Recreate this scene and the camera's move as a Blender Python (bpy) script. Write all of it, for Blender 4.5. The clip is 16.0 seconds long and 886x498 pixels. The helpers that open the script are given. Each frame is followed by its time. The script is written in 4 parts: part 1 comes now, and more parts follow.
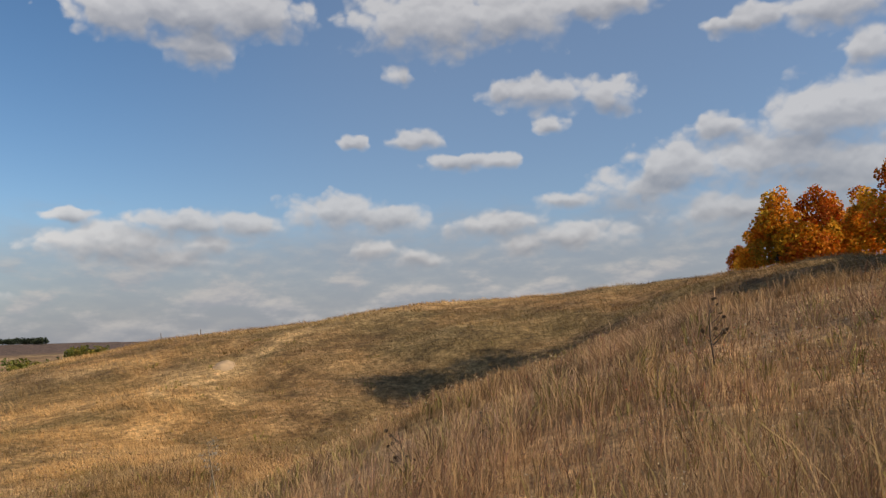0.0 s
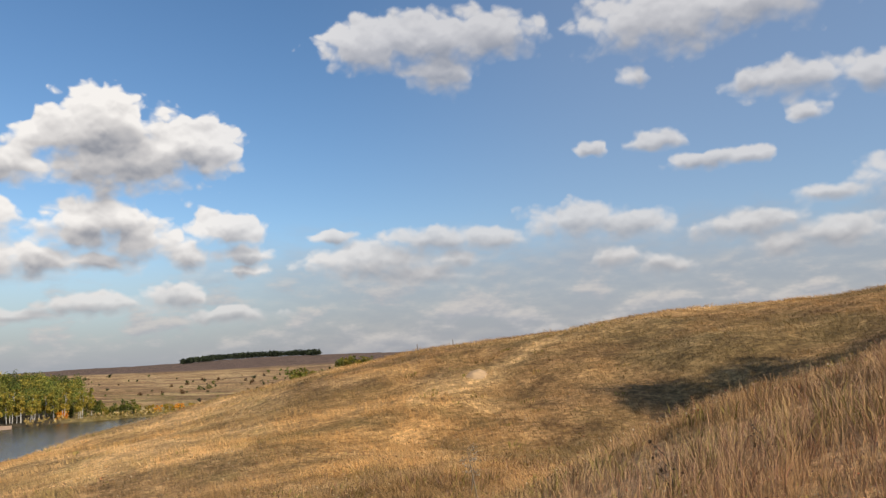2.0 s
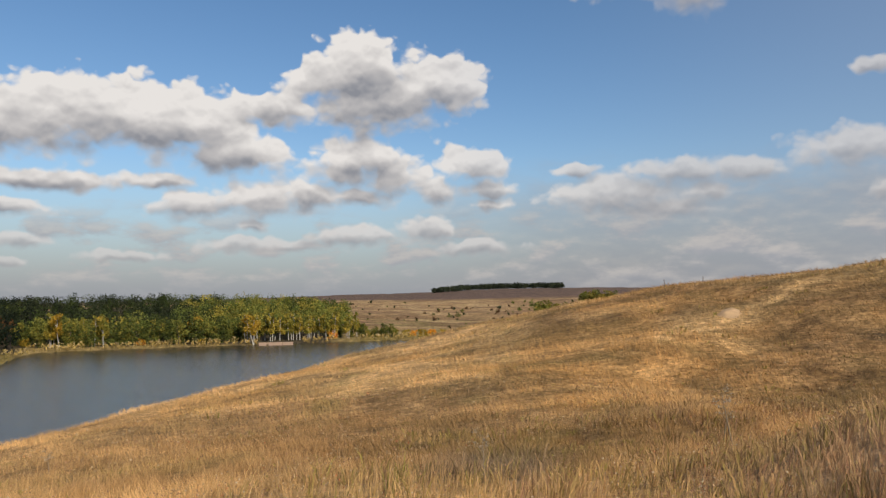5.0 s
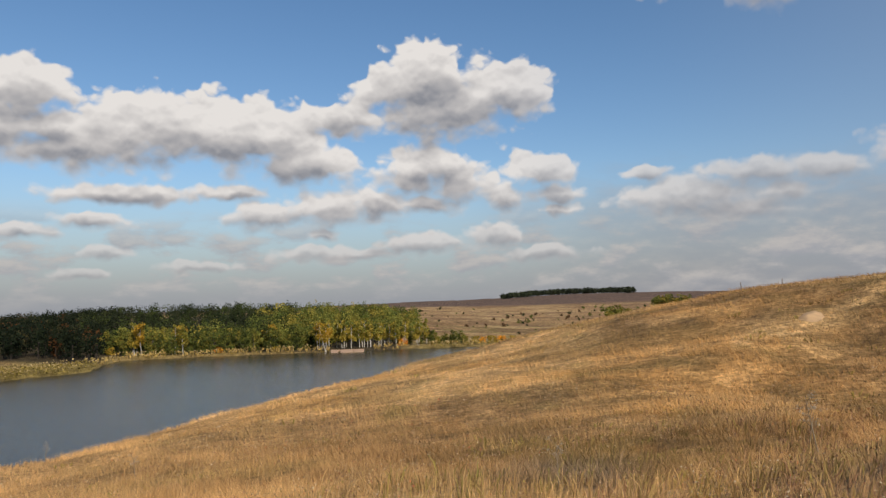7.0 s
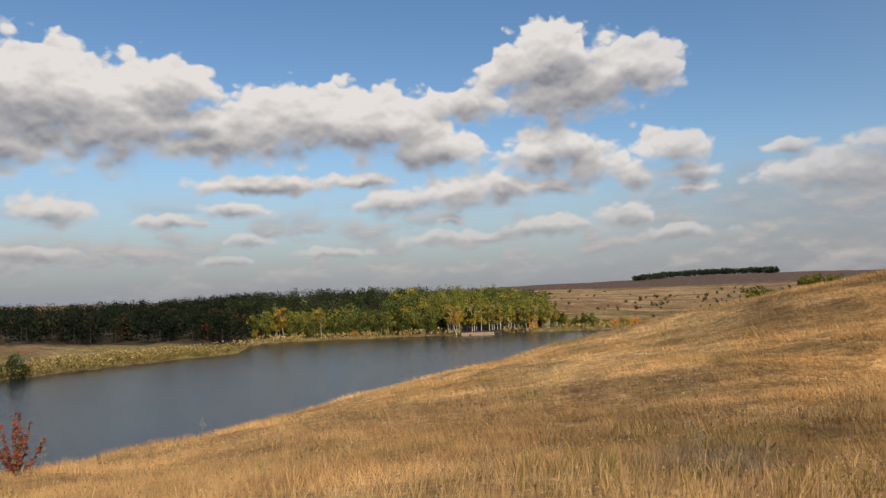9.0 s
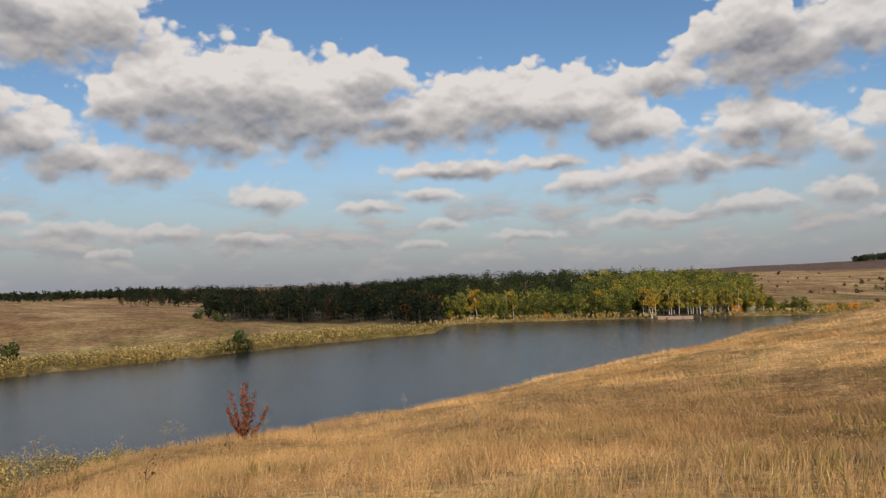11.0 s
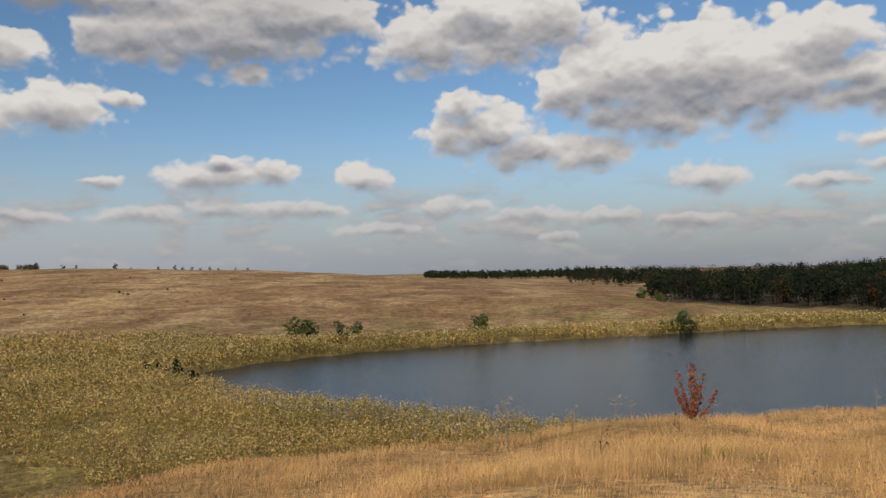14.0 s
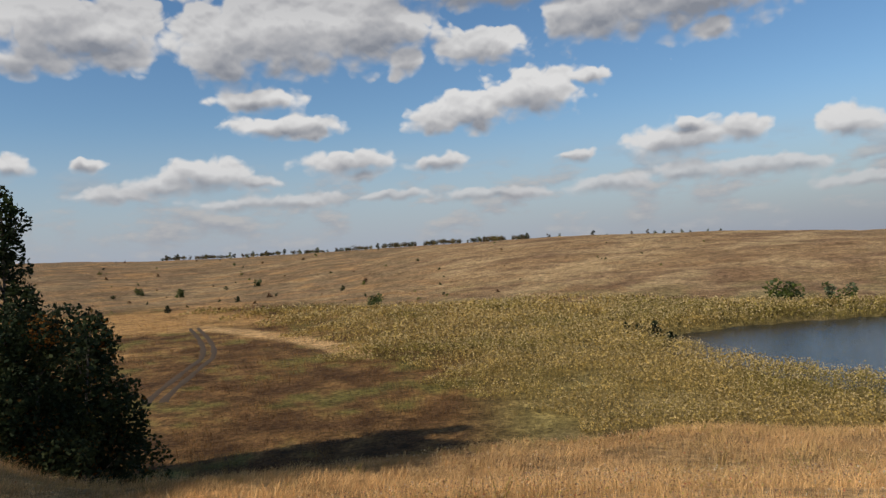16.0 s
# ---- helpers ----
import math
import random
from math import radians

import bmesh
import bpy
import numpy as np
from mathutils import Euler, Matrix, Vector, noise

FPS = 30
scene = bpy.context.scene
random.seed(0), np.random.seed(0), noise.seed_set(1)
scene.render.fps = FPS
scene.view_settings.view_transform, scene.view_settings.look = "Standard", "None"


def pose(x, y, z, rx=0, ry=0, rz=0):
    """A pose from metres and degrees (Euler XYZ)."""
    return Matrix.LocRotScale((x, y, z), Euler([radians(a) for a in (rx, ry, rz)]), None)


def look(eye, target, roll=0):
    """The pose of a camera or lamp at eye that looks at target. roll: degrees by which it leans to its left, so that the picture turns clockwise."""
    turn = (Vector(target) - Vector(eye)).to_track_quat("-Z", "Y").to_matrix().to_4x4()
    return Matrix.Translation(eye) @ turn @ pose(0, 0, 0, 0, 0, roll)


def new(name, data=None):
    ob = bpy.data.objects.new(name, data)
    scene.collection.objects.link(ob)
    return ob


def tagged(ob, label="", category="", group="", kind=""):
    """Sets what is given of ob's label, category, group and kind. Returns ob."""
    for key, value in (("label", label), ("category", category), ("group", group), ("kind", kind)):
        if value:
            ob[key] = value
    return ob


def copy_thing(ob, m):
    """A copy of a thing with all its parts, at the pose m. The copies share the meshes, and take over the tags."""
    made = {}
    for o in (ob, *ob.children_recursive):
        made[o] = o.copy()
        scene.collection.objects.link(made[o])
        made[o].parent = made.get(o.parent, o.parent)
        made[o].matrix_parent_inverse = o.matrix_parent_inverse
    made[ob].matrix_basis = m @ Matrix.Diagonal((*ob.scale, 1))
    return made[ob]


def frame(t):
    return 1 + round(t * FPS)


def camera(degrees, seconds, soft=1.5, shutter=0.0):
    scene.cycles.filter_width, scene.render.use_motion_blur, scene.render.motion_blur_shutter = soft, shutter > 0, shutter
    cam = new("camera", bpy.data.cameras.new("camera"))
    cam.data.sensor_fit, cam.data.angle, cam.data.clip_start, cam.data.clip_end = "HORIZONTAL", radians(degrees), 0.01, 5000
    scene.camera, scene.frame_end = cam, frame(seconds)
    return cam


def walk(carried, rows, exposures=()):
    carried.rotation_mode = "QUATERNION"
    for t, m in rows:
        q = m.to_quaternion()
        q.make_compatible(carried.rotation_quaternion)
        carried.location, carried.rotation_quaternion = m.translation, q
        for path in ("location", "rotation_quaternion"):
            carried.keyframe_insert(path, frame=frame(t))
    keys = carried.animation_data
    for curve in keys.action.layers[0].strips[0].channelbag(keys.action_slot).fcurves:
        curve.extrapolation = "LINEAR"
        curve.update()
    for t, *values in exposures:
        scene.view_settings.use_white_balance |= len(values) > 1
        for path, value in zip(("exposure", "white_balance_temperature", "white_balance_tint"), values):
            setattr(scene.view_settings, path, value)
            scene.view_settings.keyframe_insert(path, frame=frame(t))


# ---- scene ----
from functools import lru_cache
import colorsys

EYE_Z = 16.0      # the eye over the lake's level
ARM = 0.35        # the camera is swung at arm's length round this spot
cam = camera(60.0, 16.0, soft=1.4)
TURNS = [
    (0.0, 96.73, 1.98, -27.94),
    (0.5, 97.54, 1.63, -22.91),
    (1.0, 97.76, 0.76, -19.84),
    (1.5, 97.97, 1.26, -15.91),
    (2.0, 98.09, 2.45, -9.82),
    (2.5, 96.75, 2.20, -4.88),
    (3.0, 96.23, 1.81, -1.23),
    (3.5, 95.93, 0.84, 0.09),
    (4.0, 94.81, 0.79, 0.70),
    (4.5, 95.25, 2.01, 3.63),
    (5.0, 93.63, 0.62, 8.06),
    (7.5, 94.36, 1.73, 14.78),
    (8.0, 94.24, 2.06, 17.07),
    (8.5, 93.74, 1.89, 19.25),
    (9.0, 93.18, 1.73, 22.78),
    (11.5, 92.23, 1.82, 41.15),
    (12.0, 92.04, 1.86, 45.68),
    (12.5, 91.40, 1.60, 50.28),
    (13.0, 91.40, 2.11, 56.71),
    (13.5, 91.67, 1.56, 62.95),
    (14.0, 91.65, 1.34, 69.10),
    (14.5, 91.54, 1.74, 76.11),
    (15.0, 92.26, 1.70, 88.07),
    (15.5, 92.10, 2.47, 94.06),
    (16.0, 90.37, 3.60, 103.32)]


def eye(turn):
    return -ARM * math.sin(radians(turn)), ARM * math.cos(radians(turn)), EYE_Z


walk(cam, [(t, pose(*eye(c), a, b, c)) for t, a, b, c in TURNS],
     exposures=[(0, -0.26, 6750, 12), (0.5, -0.03, 6750, 12), (3.5, 0.0, 6800, 12), (5, -0.22, 6800, 12.5), (9, -0.28, 6850, 13), (12.5, -0.4, 6900, 14), (15.5, -0.36, 6550, 11), (16, -0.34, 6480, 11)])

# ---------------------------------------------------------------- light
SUN_AZ, SUN_EL = -138.0, 33.0   # azimuths are degrees to the left of +y


def way(az, el=0.0):
    a, e = radians(az), radians(el)
    return Vector((-math.sin(a) * math.cos(e), math.cos(a) * math.cos(e), math.sin(e)))


sun = new("sun", bpy.data.lights.new("sun", "SUN"))
sun.data.energy, sun.data.angle, sun.data.color = 4.9, radians(0.6), (1.0, 0.93, 0.82)
sun.matrix_world = look(way(SUN_AZ, SUN_EL) * 300, (0, 0, 0))

# ---------------------------------------------------------------- helpers for nodes and meshes
class Nodes:
    """Short hand for building a node tree."""

    def __init__(self, tree):
        self.tree = tree

    def add(self, kind, **values):
        node = self.tree.nodes.new(kind)
        for key, value in values.items():
            setattr(node, key, value)
        return node

    def link(self, a, b):
        self.tree.links.new(a, b)

    def feed(self, socket, value):
        if isinstance(value, bpy.types.NodeSocket):
            self.link(value, socket)
        else:
            socket.default_value = value

    def math(self, op, a, b=None, c=None, clamp=False):
        node = self.add("ShaderNodeMath", operation=op, use_clamp=clamp)
        for socket, value in zip(node.inputs, (a, b, c)):
            if value is not None:
                self.feed(socket, value)
        return node.outputs[0]

    def noise(self, vector, scale, detail=4.0, rough=0.55):
        node = self.add("ShaderNodeTexNoise")
        if vector is not None:
            self.link(vector, node.inputs["Vector"])
        node.inputs["Scale"].default_value = scale
        node.inputs["Detail"].default_value = detail
        node.inputs["Roughness"].default_value = rough
        return node.outputs[0]

    def step(self, value, low, high, to_low=0.0, to_high=1.0):
        node = self.add("ShaderNodeMapRange", interpolation_type="SMOOTHSTEP")
        for key, v in zip(("Value", "From Min", "From Max", "To Min", "To Max"), (value, low, high, to_low, to_high)):
            self.feed(node.inputs[key], v)
        return node.outputs[0]

    def mix(self, factor, a, b, how="MIX"):
        node = self.add("ShaderNodeMix", data_type="RGBA", blend_type=how)
        self.feed(node.inputs[0], factor)
        for socket, value in ((node.inputs[6], a), (node.inputs[7], b)):
            self.feed(socket, (*value, 1.0) if isinstance(value, tuple) and len(value) == 3 else value)
        return node.outputs[2]



scene.view_settings.exposure = 0.0

# ---------------------------------------------------------------- sky with its clouds
# Cumulus heaps: azimuth, elevation, half width and half height in degrees, from east to west.
CLOUDS = [
    [(-58.6, 17.9, 1.3, 1.2), (-56.8, 20.8, 3.7, 1.2), (-56.5, 10.3, 4.6, 2.6), (-56.3, 7.7, 4.0, 1.5), (-56.2, 14.0, 4.4, 2.2), (-53.2, 11.8, 5.3, 2.3), (-51.4, 21.0, 2.2, 0.9), (-49.3, 8.4, 5.6, 1.4), (-49.1, 20.9, 1.1, 0.6), (-49.0, 14.1, 1.9, 1.0), (-45.7, 11.9, 2.7, 1.8)],
    [(-43.6, 10.5, 3.6, 1.4), (-41.0, 17.2, 1.9, 1.3), (-40.4, 23.5, 4.6, 1.1), (-38.1, 7.2, 3.7, 1.0), (-37.5, 9.9, 2.5, 0.6), (-36.7, 15.4, 1.1, 0.6), (-36.2, 17.8, 3.6, 1.1), (-34.4, 6.9, 2.1, 0.9), (-33.9, 23.3, 5.6, 1.9), (-33.6, 18.0, 1.7, 0.7), (-32.7, 13.1, 1.4, 0.7), (-31.9, 8.3, 3.8, 0.9)],
    [(-29.5, 13.1, 2.4, 0.6), (-27.7, 23.2, 5.7, 2.3), (-26.3, 14.8, 2.2, 0.7), (-26.3, 6.0, 2.1, 0.8), (-25.4, 19.5, 1.1, 0.7), (-23.8, 9.0, 3.0, 1.0), (-22.9, 6.7, 1.7, 0.7), (-21.6, 14.7, 1.1, 0.4), (-20.0, 9.5, 3.3, 1.3)],
    [(-15.2, 23.4, 3.3, 1.5), (-13.9, 8.7, 2.8, 1.0), (-11.1, 7.3, 1.9, 0.9), (-10.7, 21.3, 2.8, 1.7), (-9.5, 8.7, 3.5, 1.0), (-9.5, 23.4, 6.7, 1.8), (-8.4, 6.3, 4.1, 0.8)],
    [(-5.2, 22.6, 3.0, 1.4), (-4.7, 7.4, 4.3, 1.4), (-2.2, 9.1, 1.4, 0.5)],
    [(4.6, 6.9, 1.6, 0.5), (5.0, 8.1, 2.1, 0.8), (5.3, 3.7, 3.3, 0.6), (5.6, 9.6, 2.2, 1.3), (8.2, 15.5, 3.2, 1.8), (8.4, 7.9, 1.5, 1.0), (9.2, 5.0, 1.9, 0.9), (11.9, 9.1, 2.5, 1.6), (13.2, 14.8, 5.3, 2.4), (13.9, 7.6, 2.8, 0.9)],
    [(14.0, 16.9, 3.1, 2.2), (14.3, 4.6, 3.2, 0.7), (14.3, 10.3, 3.2, 1.5), (15.5, 9.4, 2.0, 1.2), (16.4, 16.0, 2.4, 1.4), (18.2, 7.7, 2.3, 1.1), (18.9, 3.9, 2.6, 0.5), (19.9, 13.8, 3.0, 1.1), (21.6, 7.2, 3.7, 1.3), (21.9, 5.3, 1.0, 0.5), (22.6, 3.9, 2.9, 0.6), (23.5, 10.6, 3.8, 1.7)],
    [(26.2, 6.7, 2.7, 1.1), (27.3, 12.3, 4.6, 2.4), (28.6, 8.4, 2.5, 0.6), (31.0, 3.1, 2.5, 0.4), (33.1, 12.7, 5.4, 2.4)],
    [(35.2, 8.0, 5.2, 0.7), (36.9, 4.0, 1.8, 0.5), (38.1, 6.2, 2.4, 0.6), (38.4, 11.6, 4.3, 2.0), (38.5, 2.6, 2.3, 0.4), (41.1, 12.3, 2.3, 1.0), (42.0, 14.7, 2.5, 1.8), (42.3, 5.4, 2.3, 0.5), (45.9, 12.5, 5.5, 3.2)],
    [(50.1, 6.1, 2.5, 1.0), (50.5, 3.0, 2.3, 0.5), (50.9, 13.9, 5.9, 3.0), (51.2, 3.2, 3.4, 0.5), (53.5, 10.9, 5.1, 2.0), (56.0, 13.6, 4.6, 3.2), (56.7, 3.7, 2.5, 0.6)],
    [(58.2, 8.3, 2.9, 1.3), (59.3, 12.8, 2.5, 1.8), (60.2, 2.2, 1.2, 0.4), (60.9, 18.2, 3.3, 1.9), (62.7, 8.7, 3.6, 1.4), (62.8, 4.0, 2.8, 0.6), (64.5, 16.6, 4.0, 1.7), (65.9, 10.3, 3.7, 1.8), (66.1, 18.4, 3.1, 1.5), (67.4, 12.0, 1.5, 1.2), (68.6, 9.8, 1.5, 1.0), (68.7, 4.7, 3.0, 0.8), (69.6, 16.7, 3.8, 2.0)],
    [(73.5, 3.1, 3.2, 0.5), (74.9, 6.8, 1.8, 1.2), (78.3, 4.6, 2.0, 0.6), (79.1, 18.4, 5.1, 1.9), (80.4, 4.6, 3.1, 0.8), (81.5, 7.2, 1.7, 1.0), (82.6, 14.5, 1.3, 0.8), (84.9, 8.1, 1.2, 0.5), (85.0, 17.3, 8.2, 2.7), (85.3, 7.0, 3.5, 1.2), (85.4, 4.8, 2.5, 0.7)],
    [(90.6, 4.4, 2.8, 0.7), (91.5, 16.7, 3.6, 2.3), (91.6, 12.1, 1.2, 0.5), (93.1, 6.5, 1.4, 0.5), (95.9, 11.3, 3.0, 1.7), (97.2, 18.9, 9.2, 1.1)],
    [(99.3, 4.2, 3.9, 0.5), (99.5, 14.9, 3.2, 1.1), (100.3, 10.4, 2.8, 1.3), (102.9, 6.9, 1.7, 0.6), (103.0, 9.9, 2.0, 1.0), (105.3, 14.4, 1.5, 1.0), (106.6, 4.6, 2.5, 0.4), (107.9, 16.7, 4.6, 2.3), (109.0, 6.2, 1.7, 0.5), (109.8, 7.1, 3.1, 0.9)],
    [(112.5, 9.3, 1.4, 0.5), (114.1, 16.4, 7.3, 2.7), (114.5, 9.9, 3.4, 0.8), (115.7, 4.5, 6.0, 0.6), (116.2, 11.8, 2.8, 0.8), (116.8, 6.0, 1.4, 0.4), (118.3, 14.5, 2.8, 1.7), (119.9, 6.5, 2.9, 1.1), (122.6, 6.0, 2.3, 0.8)],
    [(125.8, 14.7, 2.5, 0.9), (126.3, 5.3, 2.5, 0.6), (128.0, 7.4, 0.8, 0.4), (128.2, 16.4, 5.6, 2.1), (130.6, 14.5, 2.7, 1.1), (132.3, 7.4, 1.3, 0.7)],
]
CLOUDS = [puff for bank in CLOUDS for puff in bank]

world = bpy.data.worlds.new("sky")
scene.world = world
world.use_nodes = True
wt = world.node_tree
wt.nodes.clear()
wn = Nodes(wt)
w_out = wn.add("ShaderNodeOutputWorld")
sky = wn.add("ShaderNodeTexSky", sky_type="NISHITA", sun_disc=False)
sky.sun_elevation, sky.sun_rotation = radians(SUN_EL), radians(-SUN_AZ)
sky.air_density, sky.dust_density, sky.ozone_density = 1.0, 0.4, 2.5
sky_rich = wn.add("ShaderNodeHueSaturation")
sky_rich.inputs["Saturation"].default_value = 1.17
sky_rich.inputs["Value"].default_value = 1.22
wn.link(sky.outputs[0], sky_rich.inputs["Color"])
clear = wn.add("ShaderNodeBackground")
clear.inputs["Strength"].default_value = 0.108

# azimuth and elevation of the place in the sky, in degrees
axis = wn.add("ShaderNodeSeparateXYZ")
wn.link(wn.add("ShaderNodeTexCoord").outputs["Generated"], axis.inputs[0])
sky_az = wn.math("MULTIPLY", wn.math("ARCTAN2", wn.math("MULTIPLY", axis.outputs[0], -1.0), axis.outputs[1]), 57.2958)
sky_el = wn.math("MULTIPLY", wn.math("ARCSINE", axis.outputs[2]), 57.2958)


def sky_spot(rise, squeeze=1.0):
    v = wn.add("ShaderNodeCombineXYZ")
    wn.link(sky_az, v.inputs[0])
    wn.link(wn.math("MULTIPLY_ADD", sky_el, squeeze, rise * squeeze), v.inputs[1])
    return v.outputs[0]


def spot_bent(rise):
    """The place in the sky, or one a little higher, stirred by slow waves."""
    lifted = wn.add("ShaderNodeVectorMath", operation="MULTIPLY_ADD")
    wn.link(shift.outputs[0], lifted.inputs[0])
    lifted.inputs[1].default_value = (1.4, 0.8, 0)
    wn.link(sky_spot(rise, 1.35), lifted.inputs[2])
    return lifted.outputs[0]


plain_spot = sky_spot(0.0)
drift = wn.add("ShaderNodeTexNoise")
for key, value in (("Scale", 0.6), ("Detail", 2.0), ("Roughness", 0.5)):
    drift.inputs[key].default_value = value
wn.link(plain_spot, drift.inputs["Vector"])
shift = wn.add("ShaderNodeVectorMath", operation="SUBTRACT")
wn.link(drift.outputs["Color"], shift.inputs[0])
shift.inputs[1].default_value = (0.5, 0.5, 0.5)
bent = wn.add("ShaderNodeVectorMath", operation="MULTIPLY_ADD")
wn.link(shift.outputs[0], bent.inputs[0])
bent.inputs[1].default_value = (2.2, 1.0, 0)
wn.link(plain_spot, bent.inputs[2])
spot = bent.outputs[0]
ragged = wn.noise(plain_spot, 0.4, 4.0, 0.42)
swell_here = wn.noise(sky_spot(0.0, 1.3), 0.4, 3.0, 0.35)
swell_up = wn.noise(sky_spot(0.45, 1.3), 0.4, 3.0, 0.35)


def billows(at):
    """Distance from the middles of round billows, large and small."""
    node = wn.add("ShaderNodeTexVoronoi", feature="SMOOTH_F1")
    for key, value in (("Scale", 0.6), ("Detail", 1.6), ("Roughness", 0.4), ("Lacunarity", 2.4), ("Smoothness", 0.35)):
        node.inputs[key].default_value = value
    wn.link(at, node.inputs["Vector"])
    return node.outputs["Distance"]


heaps, heaps_up = billows(spot_bent(0.0)), billows(spot_bent(0.28))
rough_edge = wn.math("ADD", wn.math("MULTIPLY_ADD", ragged, -0.7, 0.35), wn.math("MULTIPLY_ADD", heaps, 0.55, -0.26))
relief = wn.math("MULTIPLY_ADD", wn.math("SUBTRACT", heaps_up, heaps), 0.42, wn.math("SUBTRACT", swell_here, swell_up))

# flat layers of small far clouds in the haze over the horizon
layer = sky_spot(0.0, 2.4)
streak = wn.noise(layer, 0.2, 6.0, 0.55)
streak_up = wn.noise(sky_spot(0.45, 2.4), 0.2, 6.0, 0.55)
layer_in = wn.math("MULTIPLY", wn.step(sky_el, 0.2, 2.5, 0.25, 1.0), wn.step(sky_el, 8.0, 4.0))
layer_a = wn.math("MULTIPLY", wn.step(streak, 0.46, 0.62, 0.0, 0.85), layer_in)
layer_light = wn.step(wn.math("SUBTRACT", streak, streak_up), -0.12, 0.16)
haze = wn.step(sky_el, 11.0, -1.0, 0.0, 0.95)


def shone(colour, strength=1.0):
    bg = wn.add("ShaderNodeBackground")
    wn.feed(bg.inputs[0], (*colour, 1.0) if isinstance(colour, tuple) else colour)
    bg.inputs[1].default_value = strength
    return bg.outputs[0]


def over(factor, low, high):
    node = wn.add("ShaderNodeMixShader")
    wn.feed(node.inputs[0], factor)
    wn.link(low, node.inputs[1])
    wn.link(high, node.inputs[2])
    return node.outputs[0]


wn.link(sky_rich.outputs[0], clear.inputs[0])
low_sky = over(haze, clear.outputs[0], shone(wn.mix(wn.step(sky_az, 50.0, 112.0), (0.305, 0.345, 0.42), (0.43, 0.49, 0.60))))
# a thin veil in the eastern sky
low_sky = over(wn.step(sky_az, 4.0, -30.0, 0.0, 0.24), low_sky, shone((0.42, 0.50, 0.64)))
bank = wn.math("MULTIPLY", wn.step(sky_az, 16.0, -6.0), wn.step(wn.math("MULTIPLY_ADD", streak, 7.0, wn.math("MULTIPLY", sky_el, -1.0)), -7.0, -2.5, 0.0, 0.55))
low_sky = over(bank, low_sky, shone(wn.mix(layer_light, (0.335, 0.35, 0.395), (0.435, 0.43, 0.44))))
low_sky = over(layer_a, low_sky, shone(wn.mix(layer_light, (0.41, 0.435, 0.485), (0.60, 0.59, 0.58))))


def nearest(n, puffs, at, swell):
    """How near a spot is to the heaps: under 1 inside one of them."""
    least = None
    for az, el, wide, high in puffs:
        wide, high = wide * swell, high * swell
        scaled = n.add("ShaderNodeVectorMath", operation="MULTIPLY_ADD")
        n.link(at, scaled.inputs[0])
        scaled.inputs[1].default_value = (1 / wide, 1 / high, 0)
        scaled.inputs[2].default_value = (-az / wide, -el / high, 0)
        far = n.add("ShaderNodeVectorMath", operation="LENGTH")
        n.link(scaled.outputs[0], far.inputs[0])
        least = far.outputs["Value"] if least is None else n.math("SMOOTH_MIN", least, far.outputs["Value"], 0.3)
    return 9.0 if least is None else least


def heap_group(low, high):
    """A node group with the heaps of one stretch: how near they are, and how near their shaded bases are."""
    tree = bpy.data.node_groups.new("cloud_heaps", "ShaderNodeTree")
    tree.interface.new_socket("Spot", in_out="INPUT", socket_type="NodeSocketVector")
    tree.interface.new_socket("Body", in_out="OUTPUT", socket_type="NodeSocketFloat")
    tree.interface.new_socket("Base", in_out="OUTPUT", socket_type="NodeSocketFloat")
    n = Nodes(tree)
    at, end = n.add("NodeGroupInput").outputs[0], n.add("NodeGroupOutput")
    puffs = [p for p in CLOUDS if low - p[2] * 1.8 - 1 < p[0] < high + p[2] * 1.8 + 1]
    bases = [(a, e - 0.72 * h, w * 0.92, h * 0.62) for a, e, w, h in puffs if h > 0.3]
    n.feed(end.inputs[0], nearest(n, puffs, at, 1.3))
    n.feed(end.inputs[1], nearest(n, bases, at, 1.3))
    return tree


